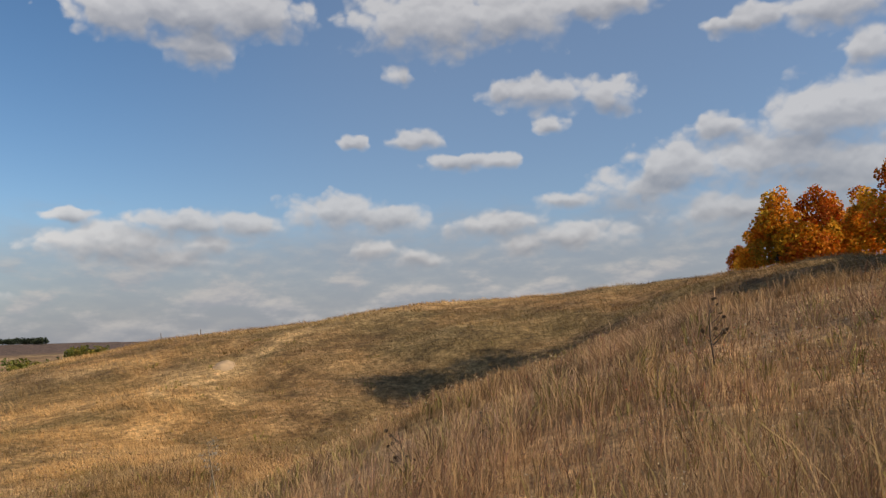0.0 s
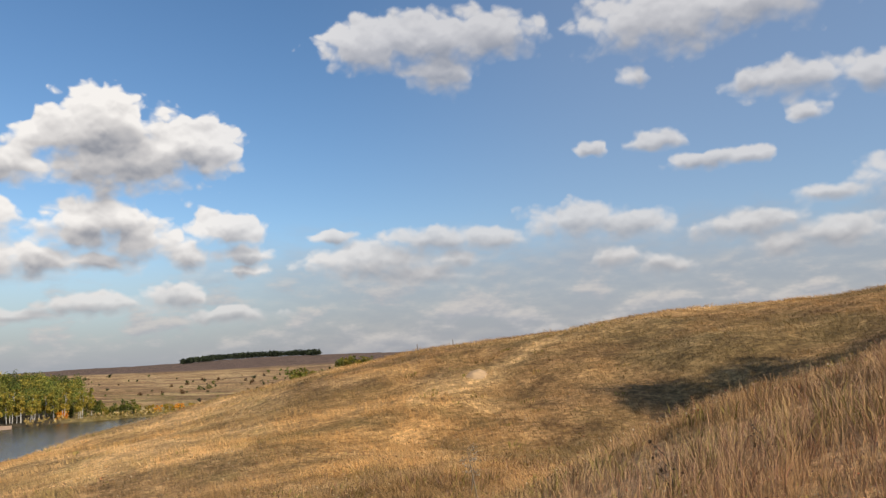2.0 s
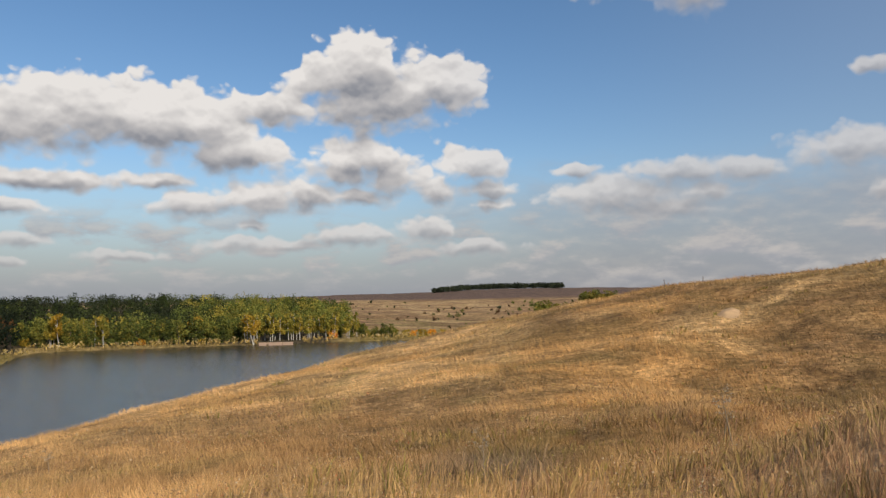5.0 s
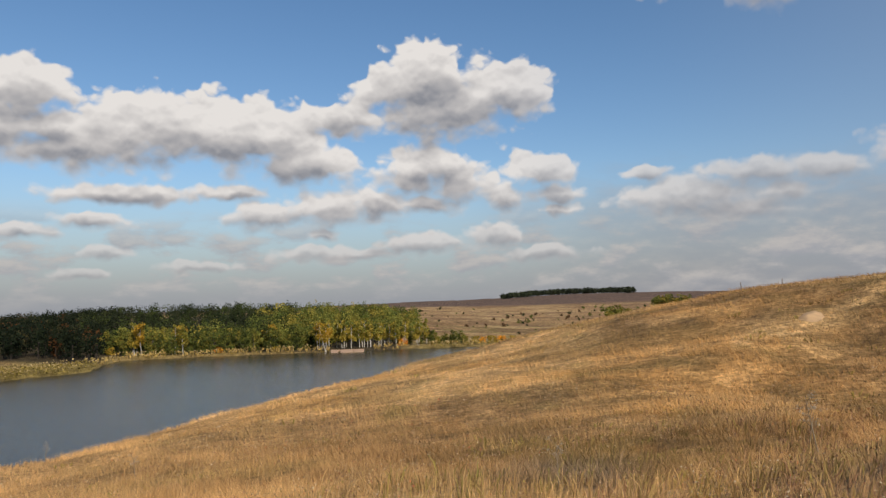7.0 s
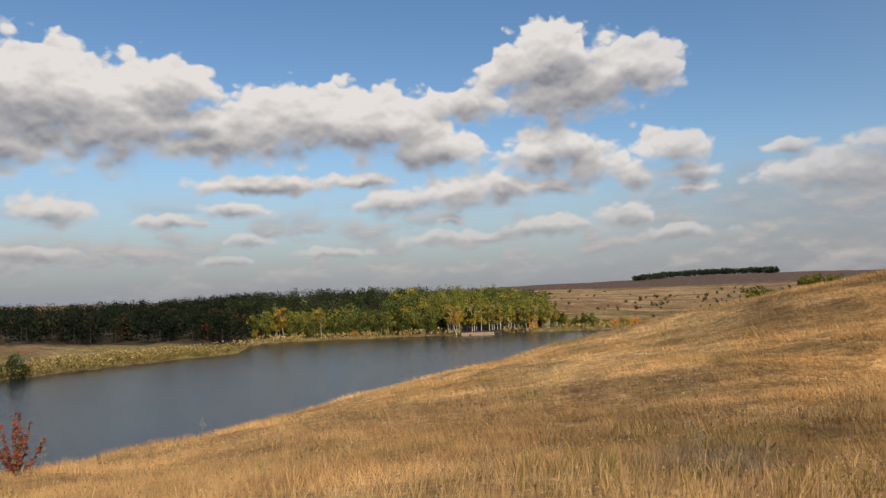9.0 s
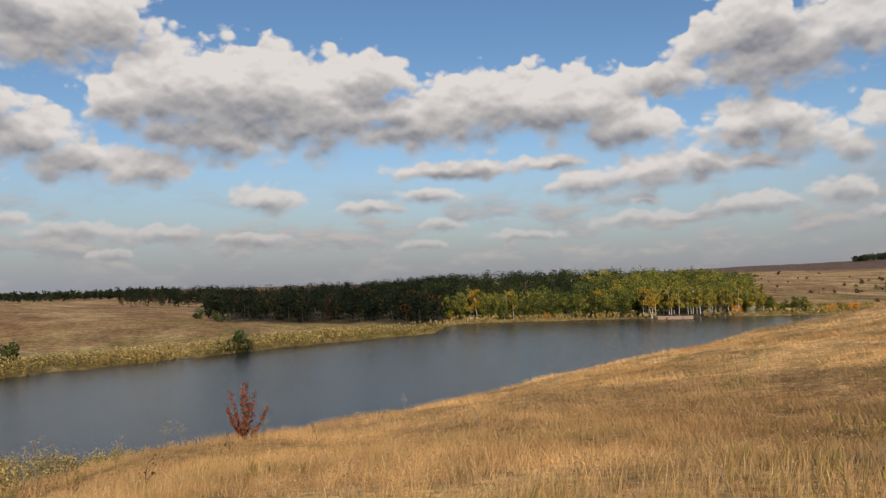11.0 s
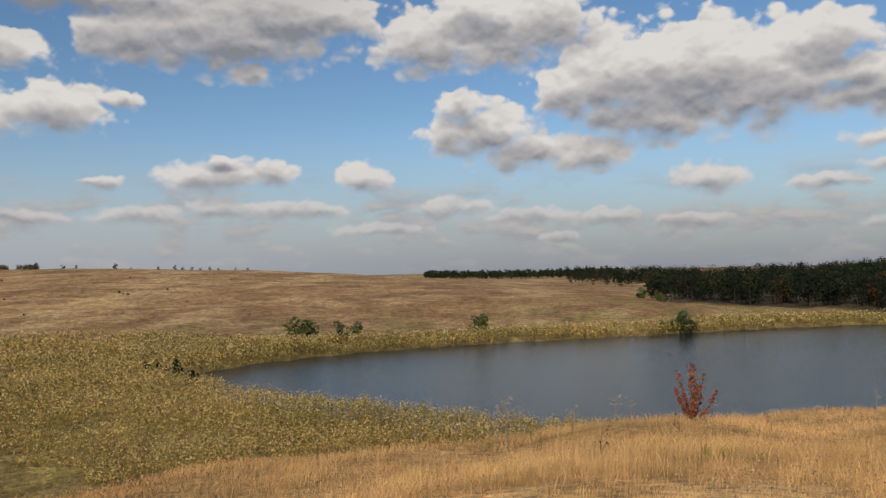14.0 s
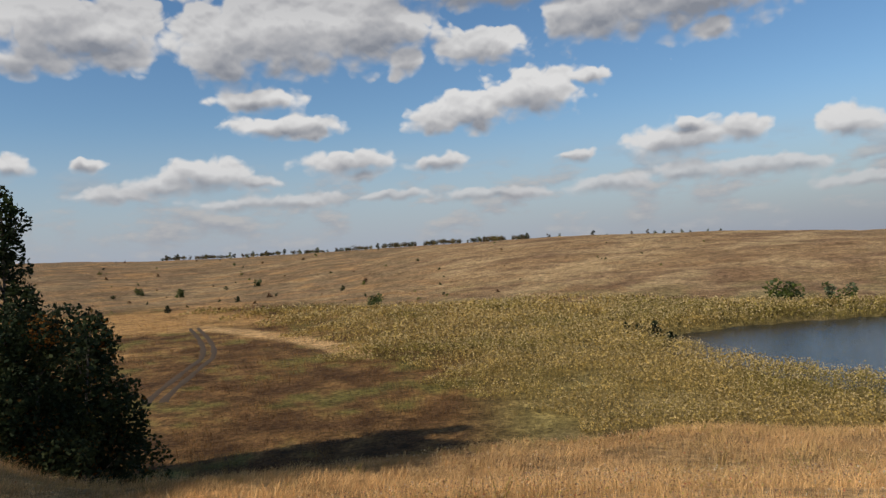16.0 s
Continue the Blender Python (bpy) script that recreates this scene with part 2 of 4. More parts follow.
def cloud_bank(low, high):
    group = wn.add("ShaderNodeGroup")
    group.node_tree = heap_group(low, high)
    wn.link(spot, group.inputs[0])
    body = wn.math("ADD", group.outputs[0], rough_edge)
    base = wn.step(wn.math("MULTIPLY_ADD", heaps, 0.22, group.outputs[1]), 1.6, 0.3)
    soft = wn.math("MULTIPLY_ADD", base, 0.42, wn.step(sky_el, 14.0, 4.0, 0.2, 0.42))
    soft = wn.math("ADD", soft, wn.step(sky_az, 4.0, -14.0, 0.0, 0.2))
    solid = wn.step(wn.math("DIVIDE", wn.math("SUBTRACT", 1.19, body), soft), 0.0, 1.0)
    solid = wn.math("MULTIPLY", solid, wn.math("MINIMUM", wn.step(sky_az, -8.0, 14.0, 0.8, 1.0), wn.step(sky_el, 2.0, 8.0, 0.7, 1.0)))
    lit = wn.math("ADD", wn.math("MULTIPLY_ADD", relief, 1.1, 0.92), wn.math("MULTIPLY", base, -0.8))
    lit = wn.math("ADD", lit, wn.math("MULTIPLY", wn.step(body, 0.3, 1.0), 0.12), clamp=True)
    # the clouds over the western shore are thick, and show their bases
    heavy = wn.math("MULTIPLY", wn.step(sky_az, 66.0, 84.0), wn.step(sky_el, 14.0, 20.0))
    lit = wn.math("MULTIPLY_ADD", heavy, -0.38, lit, clamp=True)
    tone = wn.add("ShaderNodeValToRGB")
    ramp = tone.color_ramp
    ramp.elements[0].position, ramp.elements[0].color = 0.0, (0.29, 0.315, 0.365, 1)
    ramp.elements[1].position, ramp.elements[1].color = 1.0, (0.90, 0.90, 0.89, 1)
    middle = ramp.elements.new(0.5)
    middle.color = (0.57, 0.575, 0.59, 1)
    wn.link(lit, tone.inputs[0])
    dim = wn.mix(wn.math("MAXIMUM", wn.step(sky_el, 10.0, 1.0, 0.0, 0.45), wn.step(sky_az, 14.0, -14.0, 0.0, 0.36)), tone.outputs[0], (0.42, 0.425, 0.45))
    return over(solid, low_sky, shone(dim))


# one bank of heaps for each stretch of the sky
CUTS = [-44, -30, -18, -6, 4, 14, 24, 34, 46, 58, 72, 86, 98, 110, 124]
whole = cloud_bank(-75, CUTS[0])
for low, high in zip(CUTS, CUTS[1:] + [150]):
    whole = over(wn.math("GREATER_THAN", sky_az, low), whole, cloud_bank(low, high))
wn.link(whole, w_out.inputs[0])


# ---------------------------------------------------------------- materials and meshes
def material(name):
    m = bpy.data.materials.new(name)
    m.use_nodes = True
    n = Nodes(m.node_tree)
    return m, n, m.node_tree.nodes["Principled BSDF"]


def tinted(name, rough=0.9, spread=0.35, scale=3.0, translucent=0.0):
    """A plant material: the colour comes from the mesh's own 'tint', varied by noise and from island to island."""
    m, n, bsdf = material(name)
    tint = n.add("ShaderNodeAttribute", attribute_name="tint").outputs["Color"]
    place = n.add("ShaderNodeNewGeometry")
    grain = n.noise(place.outputs["Position"], scale, 3.0)
    value = n.step(grain, 0.25, 0.75, 1.0 - spread, 1.0 + spread)
    value = n.math("MULTIPLY", value, n.step(place.outputs["Random Per Island"], 0.0, 1.0, 0.87, 1.13))
    hsv = n.add("ShaderNodeHueSaturation")
    n.link(tint, hsv.inputs["Color"])
    n.link(value, hsv.inputs["Value"])
    n.link(hsv.outputs[0], bsdf.inputs["Base Color"])
    bsdf.inputs["Roughness"].default_value = rough
    bsdf.inputs["Specular IOR Level"].default_value = 0.15
    if translucent:
        through_leaf = n.add("ShaderNodeBsdfTranslucent")
        n.link(hsv.outputs[0], through_leaf.inputs["Color"])
        both = n.add("ShaderNodeMixShader")
        both.inputs[0].default_value = translucent
        n.link(bsdf.outputs[0], both.inputs[1])
        n.link(through_leaf.outputs[0], both.inputs[2])
        n.link(both.outputs[0], m.node_tree.nodes["Material Output"].inputs[0])
    return m


def plain(name, colour, rough=0.85, spread=0.3, scale=6.0, bump=0.0):
    m, n, bsdf = material(name)
    place = n.add("ShaderNodeTexCoord").outputs["Object"]
    grain = n.noise(place, scale, 5.0)
    low = tuple(c * (1 - spread) for c in colour)
    high = tuple(min(1.0, c * (1 + spread)) for c in colour)
    n.link(n.mix(grain, low, high), bsdf.inputs["Base Color"])
    bsdf.inputs["Roughness"].default_value = rough
    bsdf.inputs["Specular IOR Level"].default_value = 0.2
    if bump:
        b = n.add("ShaderNodeBump")
        b.inputs["Strength"].default_value = bump
        n.link(n.noise(place, scale * 4, 4.0), b.inputs["Height"])
        n.link(b.outputs[0], bsdf.inputs["Normal"])
    return m


def mesh_from(name, verts, faces, tint=None, mat=None, smooth=False):
    """A mesh from numpy arrays; faces all have the same number of corners. tint: a colour for each vertex."""
    verts, faces = np.asarray(verts, np.float32), np.asarray(faces, np.int32)
    me = bpy.data.meshes.new(name)
    me.vertices.add(len(verts))
    me.vertices.foreach_set("co", verts.ravel())
    k = faces.shape[1]
    me.loops.add(faces.size)
    me.loops.foreach_set("vertex_index", faces.ravel())
    me.polygons.add(len(faces))
    me.polygons.foreach_set("loop_start", np.arange(0, faces.size, k, dtype=np.int32))
    me.polygons.foreach_set("loop_total", np.full(len(faces), k, np.int32))
    me.polygons.foreach_set("use_smooth", np.full(len(faces), smooth))
    me.update(calc_edges=True)
    if tint is not None:
        layer = me.attributes.new("tint", "FLOAT_COLOR", "POINT")
        rgba = np.ones((len(verts), 4), np.float32)
        rgba[:, :3] = tint
        layer.data.foreach_set("color", rgba.ravel())
    if mat:
        me.materials.append(mat)
    return me


def part(name, me, parent, label=""):
    ob = new(name, me)
    ob.parent = parent
    return tagged(ob, label)


def part_bm(name, bm, mat, parent, label=""):
    me = bpy.data.meshes.new(name)
    bm.to_mesh(me)
    bm.free()
    me.materials.append(mat)
    return part(name, me, parent, label)


# ---------------------------------------------------------------- lie of the land
rng = np.random.default_rng(7)
LATTICE = rng.random((256, 256))


def wave(x, y, size):
    """Smooth random waves from 0 to 1, about size metres long."""
    x, y = np.asarray(x, float) / size + 91.3, np.asarray(y, float) / size + 47.7
    i, j = np.floor(x).astype(int), np.floor(y).astype(int)
    u, v = x - i, y - j
    u, v = u * u * (3 - 2 * u), v * v * (3 - 2 * v)
    g = lambda a, b: LATTICE[a % 256, b % 256]
    return (g(i, j) * (1 - u) + g(i + 1, j) * u) * (1 - v) + (g(i, j + 1) * (1 - u) + g(i + 1, j + 1) * u) * v


def fractal(x, y, size, octaves=4):
    total, weight = 0.0, 0.0
    for k in range(octaves):
        total = total + wave(x + 37 * k, y - 19 * k, size / 2**k) / 2**k
        weight += 1 / 2**k
    return total / weight


def ease(v, low, high):
    u = np.clip((np.asarray(v, float) - low) / (high - low), 0, 1)
    return u * u * (3 - 2 * u)


# The hill on which the camera stands: azimuth; distance and height of its near lip, of its hollow, of its crest; distance of its foot.
HILL = np.array([
    (-180, 20, 17.0, 45, 21.0, 110, 27.0, 400),
    (-90, 20, 17.5, 45, 20.0, 95, 25.0, 400),
    (-56, 20, 16.6, 45, 18.6, 88, 22.3, 400),
    (-44, 28, 16.3, 46, 15.6, 90, 21.2, 300),
    (-36, 22, 15.1, 38, 11.6, 93, 21.2, 260),
    (-28, 18, 14.6, 36, 10.6, 95, 20.6, 240),
    (-18, 14, 13.6, 36, 10.9, 97, 19.0, 220),
    (-8, 12, 13.0, 38, 11.2, 99, 17.1, 200),
    (2, 12, 12.8, 40, 10.9, 100, 14.1, 180),
    (6.5, 12, 12.8, 41, 10.6, 99, 11.4, 165),
    (11, 12, 12.8, 42, 10.2, 98, 10.1, 150),
    (20, 12, 12.7, 42, 9.7, 84, 7.4, 125),
    (30, 12, 12.6, 38, 9.4, 64, 7.5, 100),
    (37, 12, 12.5, 32, 9.4, 52, 7.4, 85),
    (51, 12, 12.4, 28, 9.8, 42, 8.0, 66),
    (70, 12, 12.2, 24, 9.7, 34, 8.2, 58),
    (90, 12, 12.1, 22, 9.6, 31, 8.3, 55),
    (112, 12, 12.0, 20, 9.8, 29, 8.1, 52),
    (130, 12, 12.1, 20, 10.0, 29, 8.6, 55),
    (150, 14, 13.0, 28, 12.0, 50, 11.0, 150),
    (180, 20, 17.0, 45, 21.0, 110, 27.0, 400)], float)
# The country beyond: azimuth; distance of the far shore or valley edge; distance and height of its first rise; of its ridge.
COUNTRY = np.array([
    (-180, 500, 900, 30, 2500, 30),
    (-60, 500, 900, 20, 2500, 30),
    (-10, 330, 700, 12, 1400, 29),
    (-2, 315, 600, 9, 1150, 29),
    (4, 305, 560, 7.5, 1150, 28.5),
    (10, 300, 540, 7, 1300, 24),
    (17, 285, 480, 10, 1500, 20),
    (27, 278, 460, 10.5, 1500, 15),
    (36, 275, 450, 9.5, 1500, 13),
    (41, 224, 260, 1.6, 900, 6),
    (48, 200, 235, 3.2, 900, 5),
    (55, 182, 260, 5.0, 900, 4),
    (64, 170, 330, 8.5, 900, 4),
    (72, 158, 420, 12.8, 1000, 5),
    (80, 150, 480, 17.6, 1100, 12),
    (88, 150, 520, 21.0, 1200, 16),
    (98, 175, 560, 23.5, 1300, 22),
    (108, 215, 640, 23.5, 1000, 26),
    (122, 300, 750, 22.0, 1000, 28),
    (134, 300, 700, 26.0, 1100, 36),
    (180, 500, 900, 30, 2500, 30)], float)
# The lake: azimuth; distance of its near and far edge.
LAKE = np.array([
    (2, 200, 240), (8, 165, 300), (17, 130, 285), (27, 95, 278), (36, 82, 275), (37.8, 80, 228), (48, 73, 200), (55, 72, 182), (64, 75, 169),
    (72, 82, 159), (78, 90, 151), (83, 99, 143), (87, 112, 132), (88.5, 121, 123)], float)


def table(rows, az):
    """Rows looked up by azimuth, softened so that the land shows no spokes."""
    az = np.asarray(az, float)
    total = 0
    for shift in (-3.0, -1.0, 1.0, 3.0):
        turned = (az + shift + 180) % 360 - 180
        total = total + np.stack([np.interp(turned, rows[:, 0], rows[:, k]) for k in range(1, rows.shape[1])], -1)
    return total / 4


def curve(r, knots_r, knots_z):
    """A smooth line through knots given as arrays (one list of knots for each r)."""
    z = np.array(knots_z[..., 0])
    slopes = np.diff(knots_z, axis=-1) / np.diff(knots_r, axis=-1)
    a, b = slopes[..., 1:], slopes[..., :-1]
    inner = np.where(a * b > 0, 2 * a * b / np.where(a * b > 0, a + b, 1.0), 0.0)
    tangents = np.concatenate([slopes[..., :1], inner, slopes[..., -1:]], -1)
    for k in range(knots_r.shape[-1] - 1):
        r0, r1 = knots_r[..., k], knots_r[..., k + 1]
        u = np.clip((r - r0) / (r1 - r0), 0, 1)
        h = r1 - r0
        piece = (knots_z[..., k] * (2 * u**3 - 3 * u**2 + 1) + knots_z[..., k + 1] * (3 * u**2 - 2 * u**3)
                 + h * tangents[..., k] * (u**3 - 2 * u**2 + u) + h * tangents[..., k + 1] * (u**3 - u**2))
        z = np.where(r >= r0, piece, z)
    return z


def polar(x, y):
    return np.degrees(np.arctan2(-np.asarray(x, float), np.asarray(y, float))), np.hypot(x, y)


def lake_depth(az, r):
    """Above 0 inside the lake, in metres from its edge."""
    near, far = np.interp(az, LAKE[:, 0], LAKE[:, 1]), np.interp(az, LAKE[:, 0], LAKE[:, 2])
    wobble = 2.0 * np.sin(az * 1.7) + 1.2 * np.sin(az * 4.1 + 1)
    inside = np.minimum(r - near - wobble * 0.6, far + wobble * 0.4 - r)
    return np.where((az > 2) & (az < 88.5), inside, -50.0)


def land(x, y):
    az, r = polar(x, y)
    az, r = np.broadcast_arrays(az, r)
    h, c = table(HILL, az), table(COUNTRY, az)
    lip_r, lip_z, hol_r, hol_z, top_r, top_z, foot = np.moveaxis(h, -1, 0)
    shore, rise_r, rise_z, ridge_r, ridge_z = np.moveaxis(c, -1, 0)
    shore = np.maximum(shore, foot + 25)
    rise_r = np.maximum(rise_r, shore + 30)
    zero = np.zeros_like(r)
    knots_r = np.stack([zero, lip_r, hol_r, top_r, foot, shore, rise_r, ridge_r, zero + 2600, zero + 5200], -1)
    knots_z = np.stack([zero + 14.4, lip_z, hol_z, top_z, zero + 0.7, zero + 0.7, rise_z, ridge_z, ridge_z * 0.6, ridge_z * 0.0], -1)
    z = curve(r, knots_r, knots_z)
    rough = (fractal(x, y, 9.0, 3) - 0.5) * (1.1 + 1.1 * ease(-az, 0, 15) * (1 - ease(r, 80, 92))) * ease(r, 6, 30) + (fractal(x, y, 60.0, 3) - 0.5) * 2.2 * ease(r, 40, 120)
    flat = 1 - 0.85 * ease(r, foot * 0.8, foot) * (1 - ease(r, shore, shore * 1.3))
    z = z + rough * flat
    z = z + (fractal(x, y, 260.0, 3) - 0.5) * 5 * ease(r, 350, 700)
    d = lake_depth(az, r)
    return np.where(d > -4, np.minimum(z, np.where(d > 0, -0.15 - 0.3 * d, -0.15 - d * 0.2)), z).clip(-3, None)


def land_at(x, y):
    return float(land(np.array([x]), np.array([y]))[0])


def on_land(az, r, sink=0.0):
    a = radians(az)
    x, y = -r * math.sin(a), r * math.cos(a)
    return x, y, land_at(x, y) - sink


STRAW, PALE, BROWN, RUST, OLIVE, GREEN, PLOUGH, REED = (
    np.array(c) for c in ((0.45, 0.25, 0.088), (0.56, 0.345, 0.145), (0.205, 0.117, 0.05), (0.20, 0.10, 0.045), (0.23, 0.17, 0.055),
                          (0.12, 0.13, 0.03), (0.13, 0.085, 0.06), (0.31, 0.222, 0.085)))


def blend(a, b, f):
    return a + (b - a) * np.asarray(f)[..., None]


FOOTPATH = np.array([(-7, 57.5), (-11.3, 63.5), (-13, 67.5), (-16.1, 73.5), (-18.2, 80), (-19.5, 92)], float)


TRACK = np.array([(124.6, 96), (123.8, 103), (122.3, 118), (120.7, 137), (120.6, 155), (120.9, 175), (121.6, 212)], float)
DRY_STREAK = np.array([(121.0, 207), (116, 168), (111.5, 136), (109, 126)], float)


def near_line(az, r, line, wide):
    """1 on a line of (azimuth, distance) and 0 beyond its width in metres."""
    at = np.interp(az, line[::-1, 0], line[::-1, 1], left=-999, right=-999)
    return 1 - ease(np.abs(r - at), wide * 0.4, wide)


def cover(x, y):
    """The colour of the plants that cover the land."""
    az, r = polar(x, y)
    big, mid, small = fractal(x, y, 28.0, 4), fractal(x + 300, y, 9.0, 3), fractal(x, y + 500, 3.0, 2)
    c = blend(STRAW, PALE, ease(mid, 0.42, 0.66))
    c = blend(c, BROWN, 0.7 * ease(big, 0.54, 0.70))
    c = blend(c, OLIVE * 1.2, 0.45 * ease(small, 0.58, 0.78))
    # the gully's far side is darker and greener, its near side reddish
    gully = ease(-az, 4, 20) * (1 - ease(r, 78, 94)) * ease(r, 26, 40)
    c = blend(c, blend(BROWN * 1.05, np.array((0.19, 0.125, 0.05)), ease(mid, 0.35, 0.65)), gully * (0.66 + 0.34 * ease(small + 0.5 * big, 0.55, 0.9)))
    near_right = ease(-az, 5, 25) * (1 - ease(r, 18, 30))
    c = blend(c, np.array((0.39, 0.24, 0.135)), (0.4 + 0.4 * ease(mid, 0.35, 0.6)) * near_right)
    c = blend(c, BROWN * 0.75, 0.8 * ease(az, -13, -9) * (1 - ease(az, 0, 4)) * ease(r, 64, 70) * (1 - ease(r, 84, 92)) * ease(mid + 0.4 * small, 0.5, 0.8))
    # a worn patch with grey-brown litter below the camera, and ragged dark patches along the slope
    worn = ease(az, -3, 2) * (1 - ease(az, 9, 15)) * ease(r, 14.5, 16.5) * (1 - ease(r, 19, 23))
    c = blend(c, np.array((0.17, 0.125, 0.085)), 0.85 * worn * ease(mid + 0.5 * small, 0.55, 0.8))
    stripes = fractal(np.radians(az) * 26 + 9, np.log(r + 1.0) * 30, 2.6, 3)
    c = blend(c, np.array((0.21, 0.135, 0.055)), 0.55 * ease(stripes, 0.5, 0.66) * ease(r, 10, 16))
    c = blend(c, PALE * 1.08, 0.35 * ease(stripes, 0.46, 0.32) * ease(r, 10, 16) * (1 - 0.7 * gully))
    c = blend(c, PALE * 1.1, 0.7 * near_line(az, r, FOOTPATH, 2.6))
    c = blend(c, PALE * 1.12, 0.4 * ease(az, 12, 42) * (1 - worn))
    # valley floor beyond the hill's foot
    foot = table(HILL, az)[..., 6]
    valley = ease(r, foot * 0.9, foot * 1.05)
    floor = blend(REED * 0.8, OLIVE, ease(big, 0.45, 0.6))
    meadow = ease(az, 96, 104) * (1 - ease(r, 140, 250) * (1 - ease(az, 108, 116)))
    floor = blend(floor, blend(np.array((0.095, 0.048, 0.018)), np.array((0.21, 0.112, 0.038)), ease(0.5 * mid + 0.5 * small, 0.35, 0.65)), meadow)
    floor = blend(floor, GREEN, meadow * 0.6 * ease(small + mid, 1.1, 1.35))
    floor = blend(floor, STRAW * 0.9, meadow * ease(r, 130, 150) * ease(big, 0.4, 0.6))
    floor = blend(floor, PALE, 0.9 * near_line(az, r, DRY_STREAK, 13.0) * ease(mid + small, 0.6, 0.95))
    c = blend(c, floor, valley)
    # far hills: mown bands along the contour, a ploughed field on the ridge
    shore, rise_r = table(COUNTRY, az)[..., 0], table(COUNTRY, az)[..., 1]
    far = ease(r, shore * 1.03, shore * 1.25)
    bands = wave(x * 0.25, y + 0.5 * x, 14.0)
    hill = blend(np.array((0.235, 0.14, 0.065)), np.array((0.37, 0.245, 0.115)), ease(bands * 0.6 + mid * 0.5, 0.4, 0.75))
    dashes = fractal(np.radians(az) * 380, r * 2.4, 16.0, 3)
    hill = blend(hill, np.array((0.44, 0.295, 0.14)), 0.5 * ease(dashes, 0.52, 0.68))
    hill = blend(hill, np.array((0.17, 0.095, 0.05)), 0.65 * ease(dashes, 0.46, 0.34))
    hill = blend(hill, BROWN * 1.2, 0.5 * ease(big, 0.5, 0.64))
    hill = blend(hill, GREEN * 1.2, 0.4 * (1 - ease(az, 100, 108)) * (1 - ease(r, shore * 1.2, shore * 1.7)) * ease(mid, 0.4, 0.7))
    hill = blend(hill, np.array((0.13, 0.085, 0.042)), 0.7 * ease(az, 101, 109) * ease(0.5 * mid + 0.6 * dashes, 0.5, 0.66))
    hill = blend(hill, STRAW, 0.5 * ease(az, 101, 109) * ease(0.5 * mid + 0.6 * dashes, 0.48, 0.38))
    c = blend(c, hill, far)
    # leaf litter under the woods, darkened to hold the cloud's shade as well
    litter_and_shade = ease(az, 15.5, 17) * (1 - ease(az, 52, 54)) * ease(r, np.where(az > 37, 250, 281), np.where(az > 37, 262, 285)) * (1 - ease(r, 560, 600))
    c = blend(c, np.array((0.065, 0.05, 0.028)), litter_and_shade)
    c = blend(c, PLOUGH, ease(r, 720, 780) * (1 - ease(az, 40, 60)))
    return c


def ground_mesh():
    az = np.unique(np.concatenate([np.arange(-180, -64, 2.0), np.arange(-64, 140, 0.45), np.arange(140, 180.1, 2.0)]))[:-1]
    r = np.concatenate([[0.02, 0.4, 0.8], np.geomspace(1.2, 260, 190), np.geomspace(263, 760, 130), np.geomspace(775, 4900, 45)])
    a, d = np.meshgrid(np.radians(az), r, indexing="ij")
    x, y = -np.sin(a) * d, np.cos(a) * d
    z = land(x, y)
    n, k = len(az), len(r)
    verts = np.concatenate([np.stack([x, y, z], -1).reshape(-1, 3), [[0, 0, 14.4]]])
    i, j = np.meshgrid(np.arange(n), np.arange(k - 1), indexing="ij")
    i2 = (i + 1) % n
    faces = np.stack([i * k + j, i * k + j + 1, i2 * k + j + 1, i2 * k + j], -1).reshape(-1, 4)
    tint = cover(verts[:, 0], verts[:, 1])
    return verts, faces, tint


GROUND, gn, gb = material("dry_grassland")
g_tint = gn.add("ShaderNodeAttribute", attribute_name="tint").outputs["Color"]
g_pos = gn.add("ShaderNodeNewGeometry").outputs["Position"]
g_fine = gn.noise(g_pos, 2.2, 6.0, 0.7)
g_wide = gn.noise(g_pos, 0.12, 5.0, 0.6)
g_tufts = gn.noise(g_pos, 0.45, 5.0, 0.75)
g_val = gn.math("MULTIPLY", gn.step(g_fine, 0.28, 0.72, 0.5, 1.55), gn.step(g_wide, 0.3, 0.7, 0.85, 1.2))
g_val = gn.math("MULTIPLY", g_val, gn.step(g_tufts, 0.36, 0.64, 0.65, 1.38))
g_hsv = gn.add("ShaderNodeHueSaturation")
gn.link(g_tint, g_hsv.inputs["Color"])
gn.link(g_val, g_hsv.inputs["Value"])
gn.link(g_hsv.outputs[0], gb.inputs["Base Color"])
gb.inputs["Roughness"].default_value = 0.95
gb.inputs["Specular IOR Level"].default_value = 0.1
g_bump = gn.add("ShaderNodeBump")
g_bump.inputs["Strength"].default_value = 0.8
g_bump.inputs["Distance"].default_value = 0.4
gn.link(gn.noise(g_pos, 1.1, 6.0, 0.7), g_bump.inputs["Height"])
gn.link(g_bump.outputs[0], gb.inputs["Normal"])

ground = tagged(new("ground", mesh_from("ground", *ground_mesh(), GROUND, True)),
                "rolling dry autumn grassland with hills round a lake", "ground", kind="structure")

